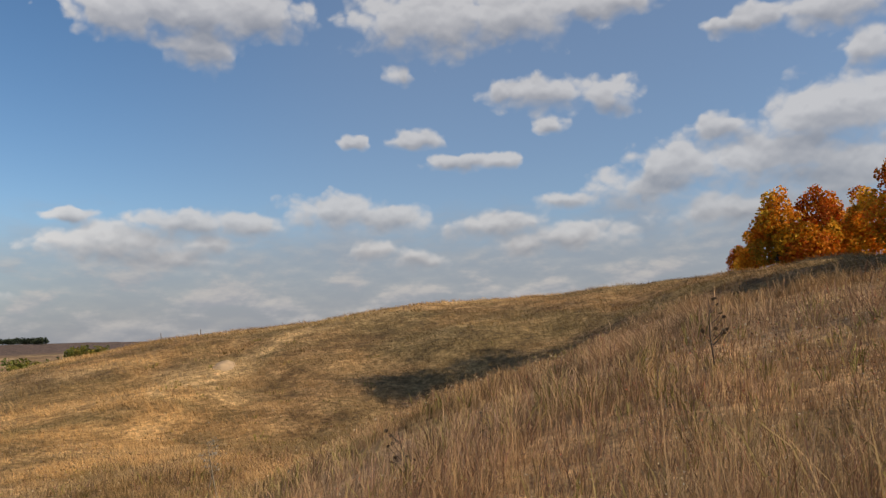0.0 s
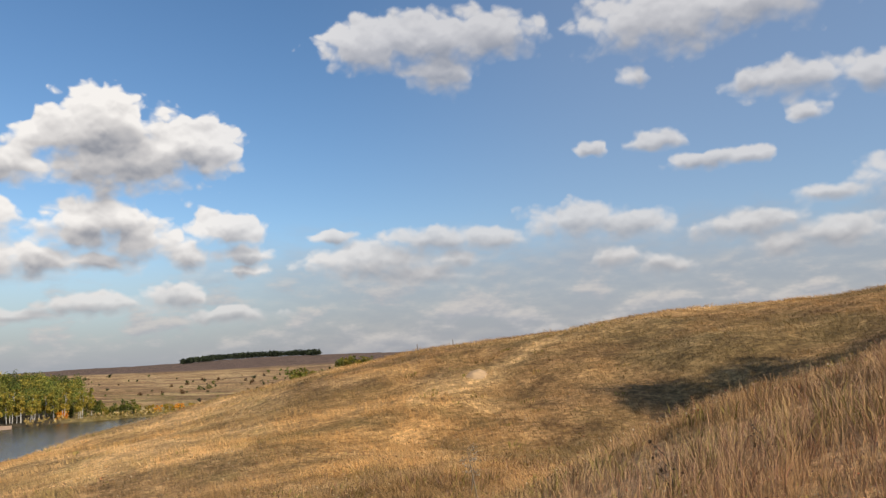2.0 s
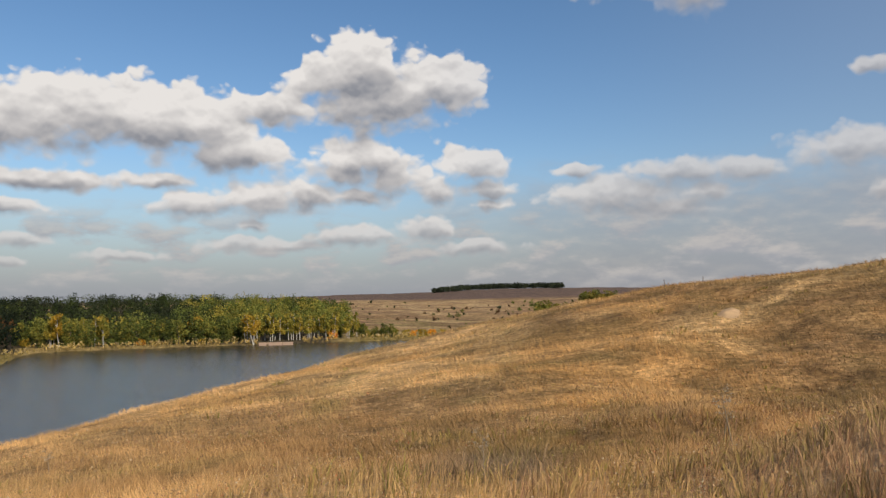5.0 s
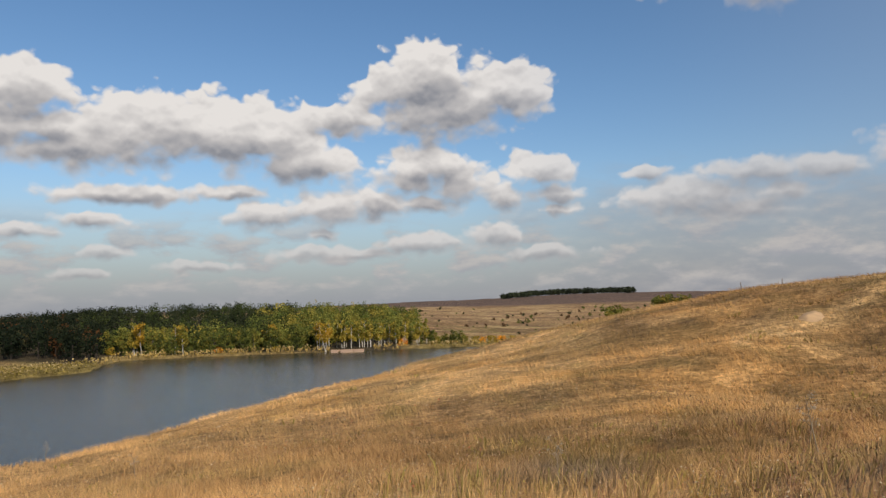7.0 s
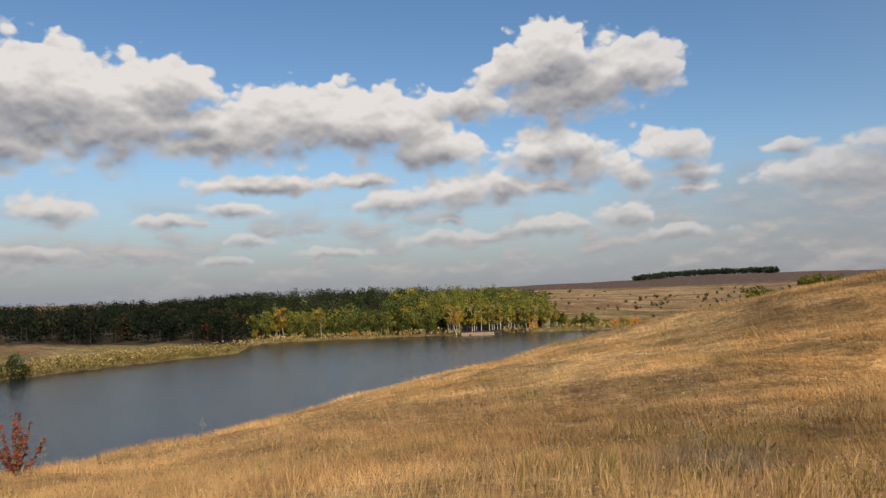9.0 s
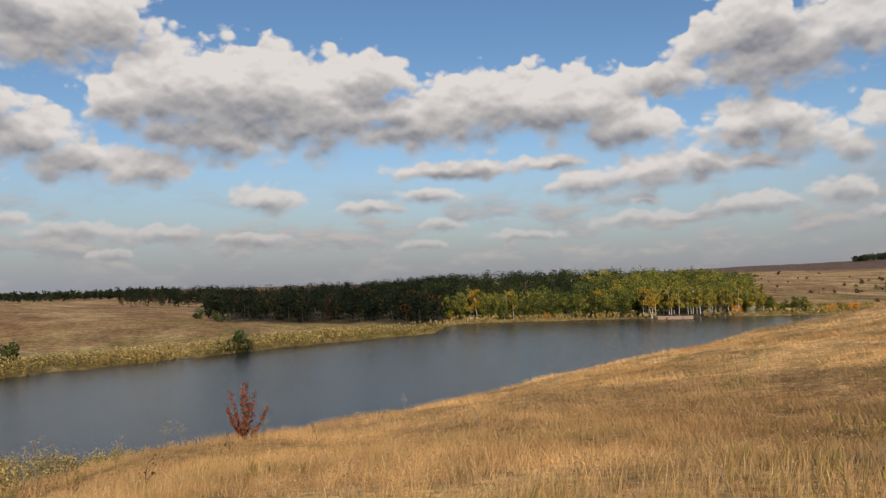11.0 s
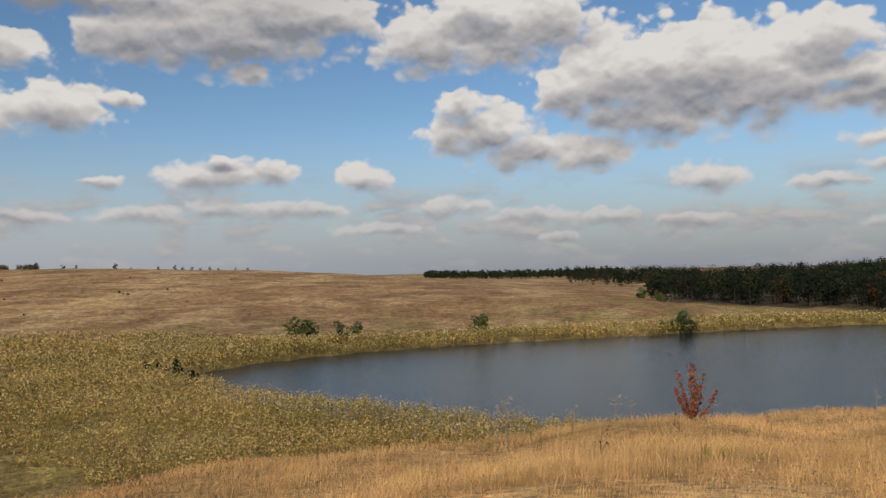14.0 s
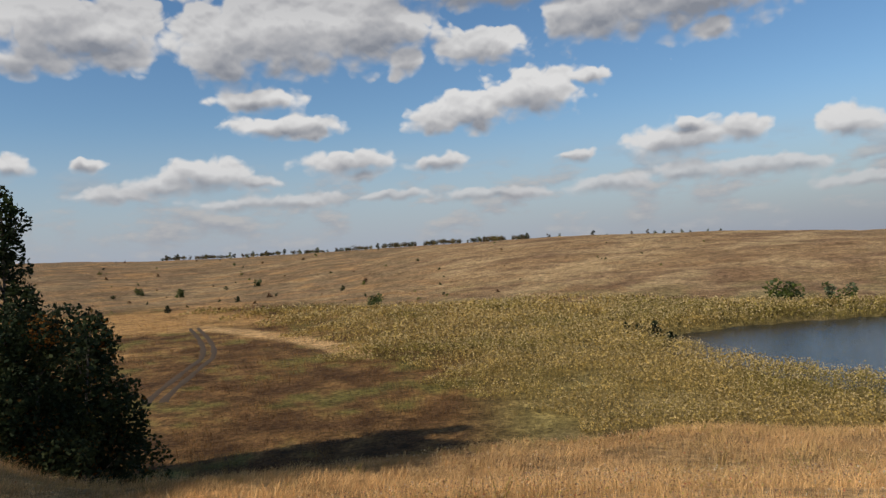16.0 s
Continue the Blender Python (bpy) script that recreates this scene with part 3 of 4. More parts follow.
WATER, an, wb = material("lake_water")
wb.inputs["Base Color"].default_value = (0.014, 0.018, 0.019, 1)
wb.inputs["Roughness"].default_value = 0.14
wb.inputs["Specular IOR Level"].default_value = 0.58
wb.inputs["IOR"].default_value = 1.33
w_pos = an.add("ShaderNodeNewGeometry").outputs["Position"]
w_bump = an.add("ShaderNodeBump")
w_bump.inputs["Strength"].default_value = 0.55
w_bump.inputs["Distance"].default_value = 0.15
an.link(an.noise(w_pos, 1.6, 4.0, 0.6), w_bump.inputs["Height"])
an.link(w_bump.outputs[0], wb.inputs["Normal"])


def water_mesh():
    az = np.linspace(0, 92, 93)
    r = np.linspace(50, 330, 30)
    a, d = np.meshgrid(np.radians(az), r, indexing="ij")
    verts = np.stack([-np.sin(a) * d, np.cos(a) * d, 0 * d], -1).reshape(-1, 3)
    i, j = np.meshgrid(np.arange(len(az) - 1), np.arange(len(r) - 1), indexing="ij")
    k = len(r)
    return verts, np.stack([i * k + j, i * k + j + 1, (i + 1) * k + j + 1, (i + 1) * k + j], -1).reshape(-1, 4)


tagged(new("water", mesh_from("water", *water_mesh(), None, WATER)), "dark grey-blue lake water with small ripples", "lake", kind="structure")

# ---------------------------------------------------------------- plants: builders
LEAF = tinted("leaves", 0.75, 0.2, 1.5, 0.3)
STEM = tinted("dry_stems", 0.85, 0.2, 2.0, 0.15)
BARK = plain("grey_bark", (0.10, 0.085, 0.07), 0.95, 0.4, 3.0, 0.5)
PALE_BARK = plain("pale_bark", (0.45, 0.42, 0.36), 0.85, 0.3, 2.0, 0.2)
WOOD = plain("weathered_wood", (0.16, 0.13, 0.10), 0.9, 0.3, 9.0, 0.3)


def tube(points, radii, sides=6):
    """Rings of a bent, tapered stem."""
    points = np.asarray(points, float)
    verts, faces = [], []
    for k, (p, r) in enumerate(zip(points, radii)):
        ahead = points[min(k + 1, len(points) - 1)] - points[max(k - 1, 0)]
        ahead = ahead / (np.linalg.norm(ahead) + 1e-9)
        u = np.cross(ahead, (0.31, 0.95, 0.05))
        u = u / np.linalg.norm(u)
        v = np.cross(ahead, u)
        for s in range(sides):
            a = 2 * math.pi * s / sides
            verts.append(p + r * (math.cos(a) * u + math.sin(a) * v))
    for k in range(len(points) - 1):
        for s in range(sides):
            s2 = (s + 1) % sides
            faces.append((k * sides + s, k * sides + s2, (k + 1) * sides + s2, (k + 1) * sides + s))
    return np.array(verts), np.array(faces)


def joined(pieces):
    verts, faces, at = [], [], 0
    for v, f in pieces:
        verts.append(v)
        faces.append(np.asarray(f) + at)
        at += len(v)
    return np.concatenate(verts), np.concatenate(faces)


def leaf_cards(places, size, gen, colours, droop=0.0):
    """A small four-cornered leaf or leaf cluster at each place, turned at random and creased along its middle."""
    n = len(places)
    a = gen.normal(size=(n, 3))
    a[:, 2] = a[:, 2] * 0.7 - droop
    a /= np.linalg.norm(a, axis=1, keepdims=True)
    b = np.cross(a, gen.normal(size=(n, 3)))
    b /= np.linalg.norm(b, axis=1, keepdims=True) + 1e-9
    s = (size * gen.uniform(0.6, 1.35, n))[:, None]
    corners = np.stack([places - a * s * 0.6, places + b * s * 0.42, places + a * s * 0.6, places - b * s * 0.42], 1)
    tint = np.repeat(colours, 4, axis=0)
    return corners.reshape(-1, 3), np.arange(4 * n).reshape(-1, 4), tint


def palette_pick(palette, weights, n, gen, vary=0.22):
    palette = np.array(palette, float)
    base = palette[gen.choice(len(palette), n, p=np.array(weights) / sum(weights))]
    return base * gen.uniform(1 - vary, 1 + vary, (n, 1))


def crown_points(lumps, n, gen):
    """Places on and in the round lumps (centre, radius) of a crown, most of them near the outside."""
    lumps = np.array(lumps, float)
    pick = gen.choice(len(lumps), n, p=lumps[:, 3] ** 2 / (lumps[:, 3] ** 2).sum())
    d = gen.normal(size=(n, 3))
    d /= np.linalg.norm(d, axis=1, keepdims=True)
    return lumps[pick, :3] + d * (lumps[pick, 3] * gen.uniform(0.35, 1.08, n) ** 0.6)[:, None], pick


def make_tree(name, seed, high, wide, bare, leaves, leaf, palette, weights, bark, thick=0.12, lumps=16, lean=0.03, stems=1, taper=0.75, limbs=7):
    """A tree at the origin: an Empty with a trunk and a crown. bare: the share of its height without leaves. taper: how much the crown narrows upwards."""
    gen = np.random.default_rng(seed)
    root = new(name)
    wood = []
    tops = []
    for s in range(stems):
        foot = np.array([gen.normal(0, 0.12 * (stems > 1)) * wide, gen.normal(0, 0.12 * (stems > 1)) * wide, -0.3])
        tilt = gen.normal(0, lean, 2) * (1 + 3 * (stems > 1))
        line = [foot + np.array([tilt[0] * h + 0.012 * high * math.sin(5 * h / high + seed), tilt[1] * h, h]) for h in np.linspace(0, high * 0.93, 8)]
        wood.append(tube(line, np.linspace(thick, thick * 0.12, 8)))
        tops.append(np.array(line))
    balls = []
    for k in range(lumps):
        u = (k + 0.5) / lumps
        h = high * (bare + (1 - bare) * u * 0.95)
        reach = wide * 0.5 * (1 - taper * u) * (0.55 + 0.45 * min(1, 6 * u + 0.4))
        a, d = gen.uniform(0, 2 * math.pi), reach * gen.uniform(0.25, 0.85)
        stem = tops[k % stems]
        axis_at = np.array([np.interp(h, stem[:, 2], stem[:, i]) for i in (0, 1)])
        centre = np.array([axis_at[0] + math.cos(a) * d, axis_at[1] + math.sin(a) * d, h])
        radius = max(0.12 * wide, reach * gen.uniform(0.4, 0.62))
        balls.append((*centre, radius))
        if k % max(1, lumps // limbs) == 0:
            start = np.array([*axis_at, h - 0.1 * high])
            start[:2] = [np.interp(start[2], stem[:, 2], stem[:, i]) for i in (0, 1)]
            middle = (start + centre) / 2 + np.array([0, 0, -0.02 * high])
            wood.append(tube([start, middle, centre], [thick * 0.45, thick * 0.28, thick * 0.08], 5))
    v, f = joined(wood)
    part("trunk", mesh_from("trunk", v, f, None, bark, True), root)
    places, clump = crown_points(balls, leaves, gen)
    own = palette_pick(palette, weights, len(balls), gen, 0.15)[clump]
    stray = palette_pick(palette, weights, leaves, gen, 0.2)
    v, f, t = leaf_cards(places, leaf, gen, blend(own, stray, np.full(leaves, 0.3)) * gen.uniform(0.85, 1.15, (leaves, 1)))
    part("crown", mesh_from("crown", v, f, t, LEAF), root)
    return root


def set_down(ob, az, r, scale=1.0, turn=0.0, sink=0.05, squash=1.0):
    x, y, z = on_land(az, r, sink)
    ob.matrix_basis = Matrix.LocRotScale((x, y, z), Euler((0, 0, turn)), (scale, scale, scale * squash))
    return ob


def plant(masters, spots, group, label, category="tree", sink=0.05):
    """Copies of the master trees at spots (azimuth, distance, scale); the masters themselves take the first ones."""
    used = set()
    for k, (az, r, scale) in enumerate(spots):
        which = k % len(masters)
        master = masters[which]
        ob = master if which not in used else copy_thing(master, Matrix())
        used.add(which)
        set_down(ob, az, r, scale, (k * 2.399) % 6.28, sink)
        tagged(ob, label if isinstance(label, str) else label[which], category, group)


GREENS = [(0.07, 0.09, 0.022), (0.115, 0.135, 0.028), (0.18, 0.18, 0.034), (0.28, 0.225, 0.04), (0.06, 0.075, 0.022)]
YELLOWS = [(0.36, 0.24, 0.03), (0.45, 0.26, 0.03), (0.22, 0.19, 0.03)]
FLAMES = [(0.80, 0.31, 0.02), (0.68, 0.19, 0.015), (0.80, 0.46, 0.035), (0.46, 0.10, 0.014), (0.36, 0.25, 0.025)]
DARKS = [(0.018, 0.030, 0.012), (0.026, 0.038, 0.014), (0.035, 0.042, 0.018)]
SILVERS = [(0.16, 0.18, 0.10), (0.11, 0.14, 0.06), (0.21, 0.22, 0.14)]

# ---------------------------------------------------------------- trees on the hill
maples = [make_tree("maple_tree", 11 + k, 8.6, 7.0, 0.1, 6500, 0.30, FLAMES, w, BARK, 0.16, 26, 0.03, 1, 0.6)
          for k, w in enumerate([(3, 1, 4, 0.5, 1), (1, 3, 1, 2.5, 1), (2, 2, 3, 1, 2)])]
# Unseen maples, added out of view so that their shadows darken the gully.
gully_shade_maples = [make_tree("maple_tree", 19, 17.5, 8.6, 0.35, 8000, 0.38, FLAMES, (1, 2, 1, 2, 2), BARK, 0.26, 34, 0.02, 1, 0.3, 12)]
plant(gully_shade_maples, [(-64.6, 53, 1.05), (-67.5, 59, 1.0), (-70.5, 66, 1.0)], "maples on the hilltop", "unseen tall maple added on the slope to shade the gully")
plant(maples, [(-50.0, 98, 0.66), (-54.4, 90, 0.98), (-51.6, 89, 1.0), (-57.0, 92, 0.95), (-59.2, 84, 1.1), (-62.5, 86, 1.1),
               (-53.0, 96, 0.9), (-66.0, 84, 1.15), (-55.6, 99, 1.0), (-60.5, 98, 1.1), (-49.2, 106, 0.6), (-70, 86, 1.1)],
      "maples on the hilltop", ["maple with orange and yellow autumn leaves on the hilltop", "maple with dark red autumn leaves on the hilltop",
                                "maple with orange, yellow and green leaves on the hilltop"])

poplars = [make_tree("poplar_tree", 31, 22.0, 8.5, 0.06, 16000, 0.28, DARKS + [(0.06, 0.085, 0.022)], (2, 3, 2, 3), BARK, 0.3, 40, 0.02, 1, 0.7, 16),
           make_tree("poplar_tree", 32, 13.0, 8.0, 0.03, 14000, 0.28, DARKS + [(0.05, 0.06, 0.02), (0.35, 0.13, 0.02)], (2, 3, 2, 1, 0.25), BARK, 0.22, 50, 0.02, 2, 0.45, 14)]
# Trees beyond azimuth 134 are unseen, added to throw shade across the slope's foot.
plant(poplars, [(132.6, 50, 0.8), (129.2, 48, 0.92), (141.5, 57, 0.85), (132.5, 44, 0.7), (144.5, 57, 0.85), (143, 54, 1.1), (147, 60, 0.9), (145.5, 61, 1.2),
                (139.8, 60, 1.0), (152, 31, 0.95), (142.5, 62, 0.9), (160, 33, 1.0), (149, 55, 1.0), (141, 60, 1.2), (151, 58, 1.0), (149, 29, 0.9), (153, 62, 1.0), (155.5, 29, 0.9)], "trees at the foot of the slope",
      ["tall dark green poplar below the slope, most copies unseen and added for shade", "bushy dark tree with some orange leaves, most copies unseen and added for shade"])

# ---------------------------------------------------------------- wood on the far shore
gen = np.random.default_rng(5)
birches = [make_tree("birch_tree", 51 + k, 10.5, 4.2, 0.30, 700, 0.55, [(0.24, 0.22, 0.04), (0.38, 0.29, 0.05), (0.46, 0.33, 0.05), (0.15, 0.16, 0.03)], (2, 3, 2, 1), PALE_BARK, 0.16, 12, 0.05, 1 + k, 0.5)
           for k in range(2)]
oaks = [make_tree("oak_tree", 61 + k, 9.0, 7.0, 0.08, 900, 0.62, GREENS, (2, 3, 3, 1.5 * k, 1), BARK, 0.2, 18, 0.03, 1, 0.45) for k in range(3)]
golden = [make_tree("aspen_tree", 71, 10.5, 5.0, 0.35, 800, 0.55, YELLOWS, (3, 2, 1.5), PALE_BARK, 0.18, 12, 0.05, 2, 0.4)]
rows_birch = [(az + gen.normal(0, 0.15), float(np.interp(az, [14, 18.5, 22], [301, 293, 286])) + gen.uniform(0, 8), gen.uniform(0.85, 1.12)) for az in np.linspace(14.6, 21.5, 20)]
rows_birch += [(az, 284 + gen.uniform(0, 6), gen.uniform(0.9, 1.15)) for az in (22.1, 22.4, 31.8, 32.4, 33.0, 34.9, 35.1)]
plant(birches, rows_birch, "birches along the far shore", "slender birch with a pale trunk and yellow-green leaves by the lake")
plant(golden, [(34.6, 284, 1.08), (32.2, 290, 0.95), (21.9, 283, 1.0), (26.0, 291, 0.9)], "aspens along the far shore", "aspen with golden autumn leaves and pale trunks by the lake")
rows_oak = [(az + gen.normal(0, 0.2), 284 + gen.uniform(0, 10), gen.uniform(0.7, 1.02)) for az in np.linspace(22.6, 36.6, 26)]
rows_oak += [(az + gen.normal(0, 0.2), 303 + gen.uniform(0, 6), gen.uniform(0.45, 0.75)) for az in np.linspace(12.0, 16.0, 8)]
plant(oaks, rows_oak, "leafy trees along the far shore", "round leafy tree, green turning yellow, on the far shore")


def wood_stuff(name, label, spots, palette, weights, high, wide, leaves, leaf, seed, mat=LEAF):
    """A far wood: hundreds of crowns on their trunks, in one mesh."""
    g = np.random.default_rng(seed)
    spots = np.asarray(spots, float)
    a = np.radians(spots[:, 0])
    x, y = -np.sin(a) * spots[:, 1], np.cos(a) * spots[:, 1]
    z = land(x, y)
    n = len(spots)
    s = g.uniform(0.75, 1.2, n)
    own = palette_pick(palette, weights, n, g, 0.3)
    k = leaves
    d = g.normal(size=(n, k, 3))
    d /= np.linalg.norm(d, axis=2, keepdims=True)
    lump = g.normal(size=(n, 9, 3))
    lump /= np.linalg.norm(lump, axis=2, keepdims=True)
    own_lump = g.integers(0, 9, (n, k))
    d = np.take_along_axis(lump, own_lump[..., None].repeat(3, 2), 1) * 0.55 + d * 0.46 * g.uniform(0.5, 1.0, (n, k, 1))
    place = np.stack([x[:, None] + d[..., 0] * wide * 0.5 * s[:, None], y[:, None] + d[..., 1] * wide * 0.5 * s[:, None],
                      z[:, None] + (high * 0.5 + d[..., 2] * high * 0.5) * s[:, None]], -1)
    tint = np.repeat(own[:, None], k, 1) * g.uniform(0.85, 1.15, (n, k, 1))
    v, f, t = leaf_cards(place.reshape(-1, 3), leaf, g, tint.reshape(-1, 3))
    trunk_x = np.stack([x - 0.12, x + 0.12, x + 0.12, x - 0.12], 1)
    trunk_y = np.stack([y, y + 0.1, y + 0.1, y], 1)
    trunk_z = np.stack([z - 0.2, z - 0.2, z + high * 0.5, z + high * 0.5], 1)
    tv = np.stack([trunk_x, trunk_y, trunk_z], -1).reshape(-1, 3)
    v2, f2 = joined([(v, f), (tv, np.arange(len(tv)).reshape(-1, 4))])
    t2 = np.concatenate([t, np.tile((0.05, 0.042, 0.035), (len(tv), 1))])
    return tagged(new(name, mesh_from(name, v2, f2, t2, mat)), label, "wood", kind="stuff")


def scatter(az0, az1, r0, r1, n, g):
    return np.stack([g.uniform(az0, az1, n), np.sqrt(g.uniform(r0**2, r1**2, n))], 1)


g = np.random.default_rng(17)
wood_stuff("far_wood", "mixed wood in green and yellow on the slope above the lake",
           np.concatenate([scatter(15.2, 27, 304, 450, 300, g), scatter(20, 36, 296, 312, 60, g)]),
           [(0.13, 0.15, 0.03), (0.22, 0.21, 0.04), (0.34, 0.27, 0.045), (0.085, 0.105, 0.025)], (3, 3, 2, 2), 9.5, 8.0, 220, 0.6, 3)
# Pine's dark green, deepened to carry a cloud's shade and the crowns' own shadow.
wood_stuff("cloud_shaded_wood", "pine and oak wood behind the lake, leaves darkened for a cloud's shade",
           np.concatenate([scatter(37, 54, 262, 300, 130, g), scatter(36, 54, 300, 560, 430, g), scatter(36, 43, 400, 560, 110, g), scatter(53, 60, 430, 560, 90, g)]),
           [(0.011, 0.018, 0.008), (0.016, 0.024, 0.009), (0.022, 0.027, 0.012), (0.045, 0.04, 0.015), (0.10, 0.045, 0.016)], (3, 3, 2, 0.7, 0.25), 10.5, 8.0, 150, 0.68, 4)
# Shade behind the lit front trees is put into these darker greens.
wood_stuff("shaded_wood", "leafy wood behind the lakeside trees, its greens darkened as shade", scatter(24, 38.5, 306, 480, 270, g),
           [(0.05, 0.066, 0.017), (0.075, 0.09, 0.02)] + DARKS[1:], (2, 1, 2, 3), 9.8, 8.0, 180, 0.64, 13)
wood_stuff("pine_belt", "far dark pine wood along the horizon", scatter(56, 70.5, 1000, 1250, 320, g), DARKS, (2, 3, 2), 12.0, 8.0, 60, 1.9, 6)
wood_stuff("copse", "small dark wood on the ploughed ridge", scatter(-0.8, 8.8, 1085, 1150, 330, g), [(0.035, 0.045, 0.025), (0.05, 0.06, 0.03)], (2, 3), 8.2, 9.0, 60, 1.7, 8)

# ---------------------------------------------------------------- grass on the hill
def blades(x, y, z, high, wide, gen, tint, bend=0.35, head=0.0, droop=None):
    """Bent blades of grass, five corners and three triangles each; head widens the upper part into an ear."""
    n = len(x)
    turn = gen.uniform(0, 2 * math.pi, n) if droop is None else np.arctan2(droop[1], droop[0]) + gen.normal(0, 0.5, n)
    lean = gen.uniform(0.05, bend, n) * high
    wind = 0.10 * high
    dx, dy = np.cos(turn) * lean + wind, np.sin(turn) * lean + 0.3 * wind
    face = gen.uniform(0, math.pi, n)
    sx, sy = np.cos(face) * wide / 2, np.sin(face) * wide / 2
    mid = 0.55 if not head else 0.72
    m = 1.0 if not head else head
    verts = np.stack([
        np.stack([x - sx, y - sy, z - 0.03], -1), np.stack([x + sx, y + sy, z - 0.03], -1),
        np.stack([x - sx * m * 0.8 + dx * mid**2, y - sy * m * 0.8 + dy * mid**2, z + high * mid], -1),
        np.stack([x + sx * m * 0.8 + dx * mid**2, y + sy * m * 0.8 + dy * mid**2, z + high * mid], -1),
        np.stack([x + dx, y + dy, z + high * 0.98], -1)], 1)
    k = np.arange(n)[:, None, None] * 5
    faces = (k + np.array([[0, 1, 3], [0, 3, 2], [2, 3, 4]])[None]).reshape(-1, 3)
    # Shading painted along each blade: the tint runs from dark foot to pale tip.
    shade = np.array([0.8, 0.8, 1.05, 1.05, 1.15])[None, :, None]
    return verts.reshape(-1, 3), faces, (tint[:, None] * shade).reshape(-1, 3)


def spread_log(az0, az1, r0, r1, n, gen):
    az, r = gen.uniform(az0, az1, n), np.exp(gen.uniform(math.log(r0), math.log(r1), n))
    a = np.radians(az)
    return az, r, -np.sin(a) * r, np.cos(a) * r


def on_hill(az, r):
    """True on the hill's own slopes, up to just past its crest."""
    h = table(HILL, az)
    return r < h[..., 4] + 0.35 * (h[..., 6] - h[..., 4])


def grass(name, label, n, az0, az1, r0, r1, seed, high, wide, bend=0.4, head=0.0, tone=1.0, hue=None, patchy=0.0, tuft=9):
    """n blades in tufts of the given size, spread over the hill."""
    gen = np.random.default_rng(seed)
    m = n // tuft
    az, r, x, y = spread_log(az0, az1, r0, r1, m, gen)
    keep = on_hill(az, r)
    if patchy:
        keep &= fractal(x + 70 * seed, y, 7.0, 3) + gen.normal(0, 0.05, m) > patchy
    az, r, x, y = (np.repeat(v[keep], tuft) for v in (az, r, x, y))
    n = len(x)
    own = np.repeat(gen.uniform(0.55, 1.3, n // tuft), tuft)
    size = 0.028 * np.maximum(1.0, r / 6.0) * own
    ox, oy = gen.normal(0, 1, n), gen.normal(0, 1, n)
    wave_high = 0.5 + 0.9 * ease(fractal(x, y, 2.2, 3), 0.3, 0.7)
    tall = gen.uniform(high[0], high[1], n) * own * wave_high * (1 - 0.45 * ease(r, 8, 40))
    broad = wide * (0.6 + 0.8 * gen.random(n)) * np.maximum(1.0, r / 5.5)
    shade = np.repeat(gen.uniform(0.75, 1.2, n // tuft), tuft)[:, None]
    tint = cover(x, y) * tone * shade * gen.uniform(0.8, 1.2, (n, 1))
    if hue is not None:
        mixed = np.repeat(gen.random(n // tuft) ** 1.2, tuft)
        tint = blend(tint, np.array(hue[0]) + (np.array(hue[1]) - np.array(hue[0])) * gen.random((n, 1)), mixed * hue[2])
    x, y = x + ox * size, y + oy * size
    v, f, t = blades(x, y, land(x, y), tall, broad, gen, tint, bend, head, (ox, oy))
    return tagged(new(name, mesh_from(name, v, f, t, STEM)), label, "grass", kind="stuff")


grass("steppe_grass", "dense dry straw-coloured steppe grass covering the hill", 200000, -62, 136, 1.2, 34, 1, (0.13, 0.36), 0.0027, 0.75)


def hillside(name, label, n, r0, r1, seed):
    """Grass of the farther slopes: one slim leaning blade each."""
    gen = np.random.default_rng(seed)
    az, r, x, y = spread_log(-62, 136, r0, r1, n, gen)
    keep = on_hill(az, r)
    az, r, x, y = (v[keep] for v in (az, r, x, y))
    n = len(x)
    clump = ease(0.5 * fractal(x, y, 3.0, 2) + 0.5 * fractal(x + 80, y, 1.1, 2), 0.32, 0.68)
    tall = gen.uniform(0.14, 0.36, n) * (0.4 + clump)
    tint = cover(x, y) * gen.uniform(0.86, 1.14, (n, 1)) * (0.62 + 0.68 * clump[:, None])
    wide = 0.017 * r / 50 * (0.7 + 0.6 * gen.random(n))
    face = gen.uniform(0, math.pi, n)
    sx, sy = np.cos(face) * wide, np.sin(face) * wide
    z = land(x, y)
    lx, ly = gen.normal(-0.35, 0.5, n) * tall, gen.normal(0.25, 0.5, n) * tall
    v = np.stack([np.stack([x - sx, y - sy, z - 0.02], -1), np.stack([x + sx, y + sy, z - 0.02], -1), np.stack([x + lx, y + ly, z + tall], -1)], 1)
    t = np.repeat(tint, 3, axis=0)
    tagged(new(name, mesh_from(name, v.reshape(-1, 3), np.arange(3 * n).reshape(-1, 3), t, STEM)), label, "grass", kind="stuff")


hillside("hillside_grass", "dry golden grass waving over the farther slopes", 600000, 16, 130, 14)
grass("tall_grass", "tall pale seeding grass stalks on the hill", 64000, -62, 136, 1.6, 45, 2, (0.30, 0.60), 0.0020, 0.6, 1.9, 1.2,
      ((0.54, 0.36, 0.19), (0.44, 0.29, 0.16), 0.6), 0.42, 4)
grass("reddish_weeds", "reddish and purple-brown dry weeds among the grass", 40000, -62, 4, 1.3, 40, 3, (0.2, 0.48), 0.0036, 0.8, 1.5, 0.95,
      ((0.32, 0.12, 0.07), (0.24, 0.16, 0.12), 0.8), 0.45)
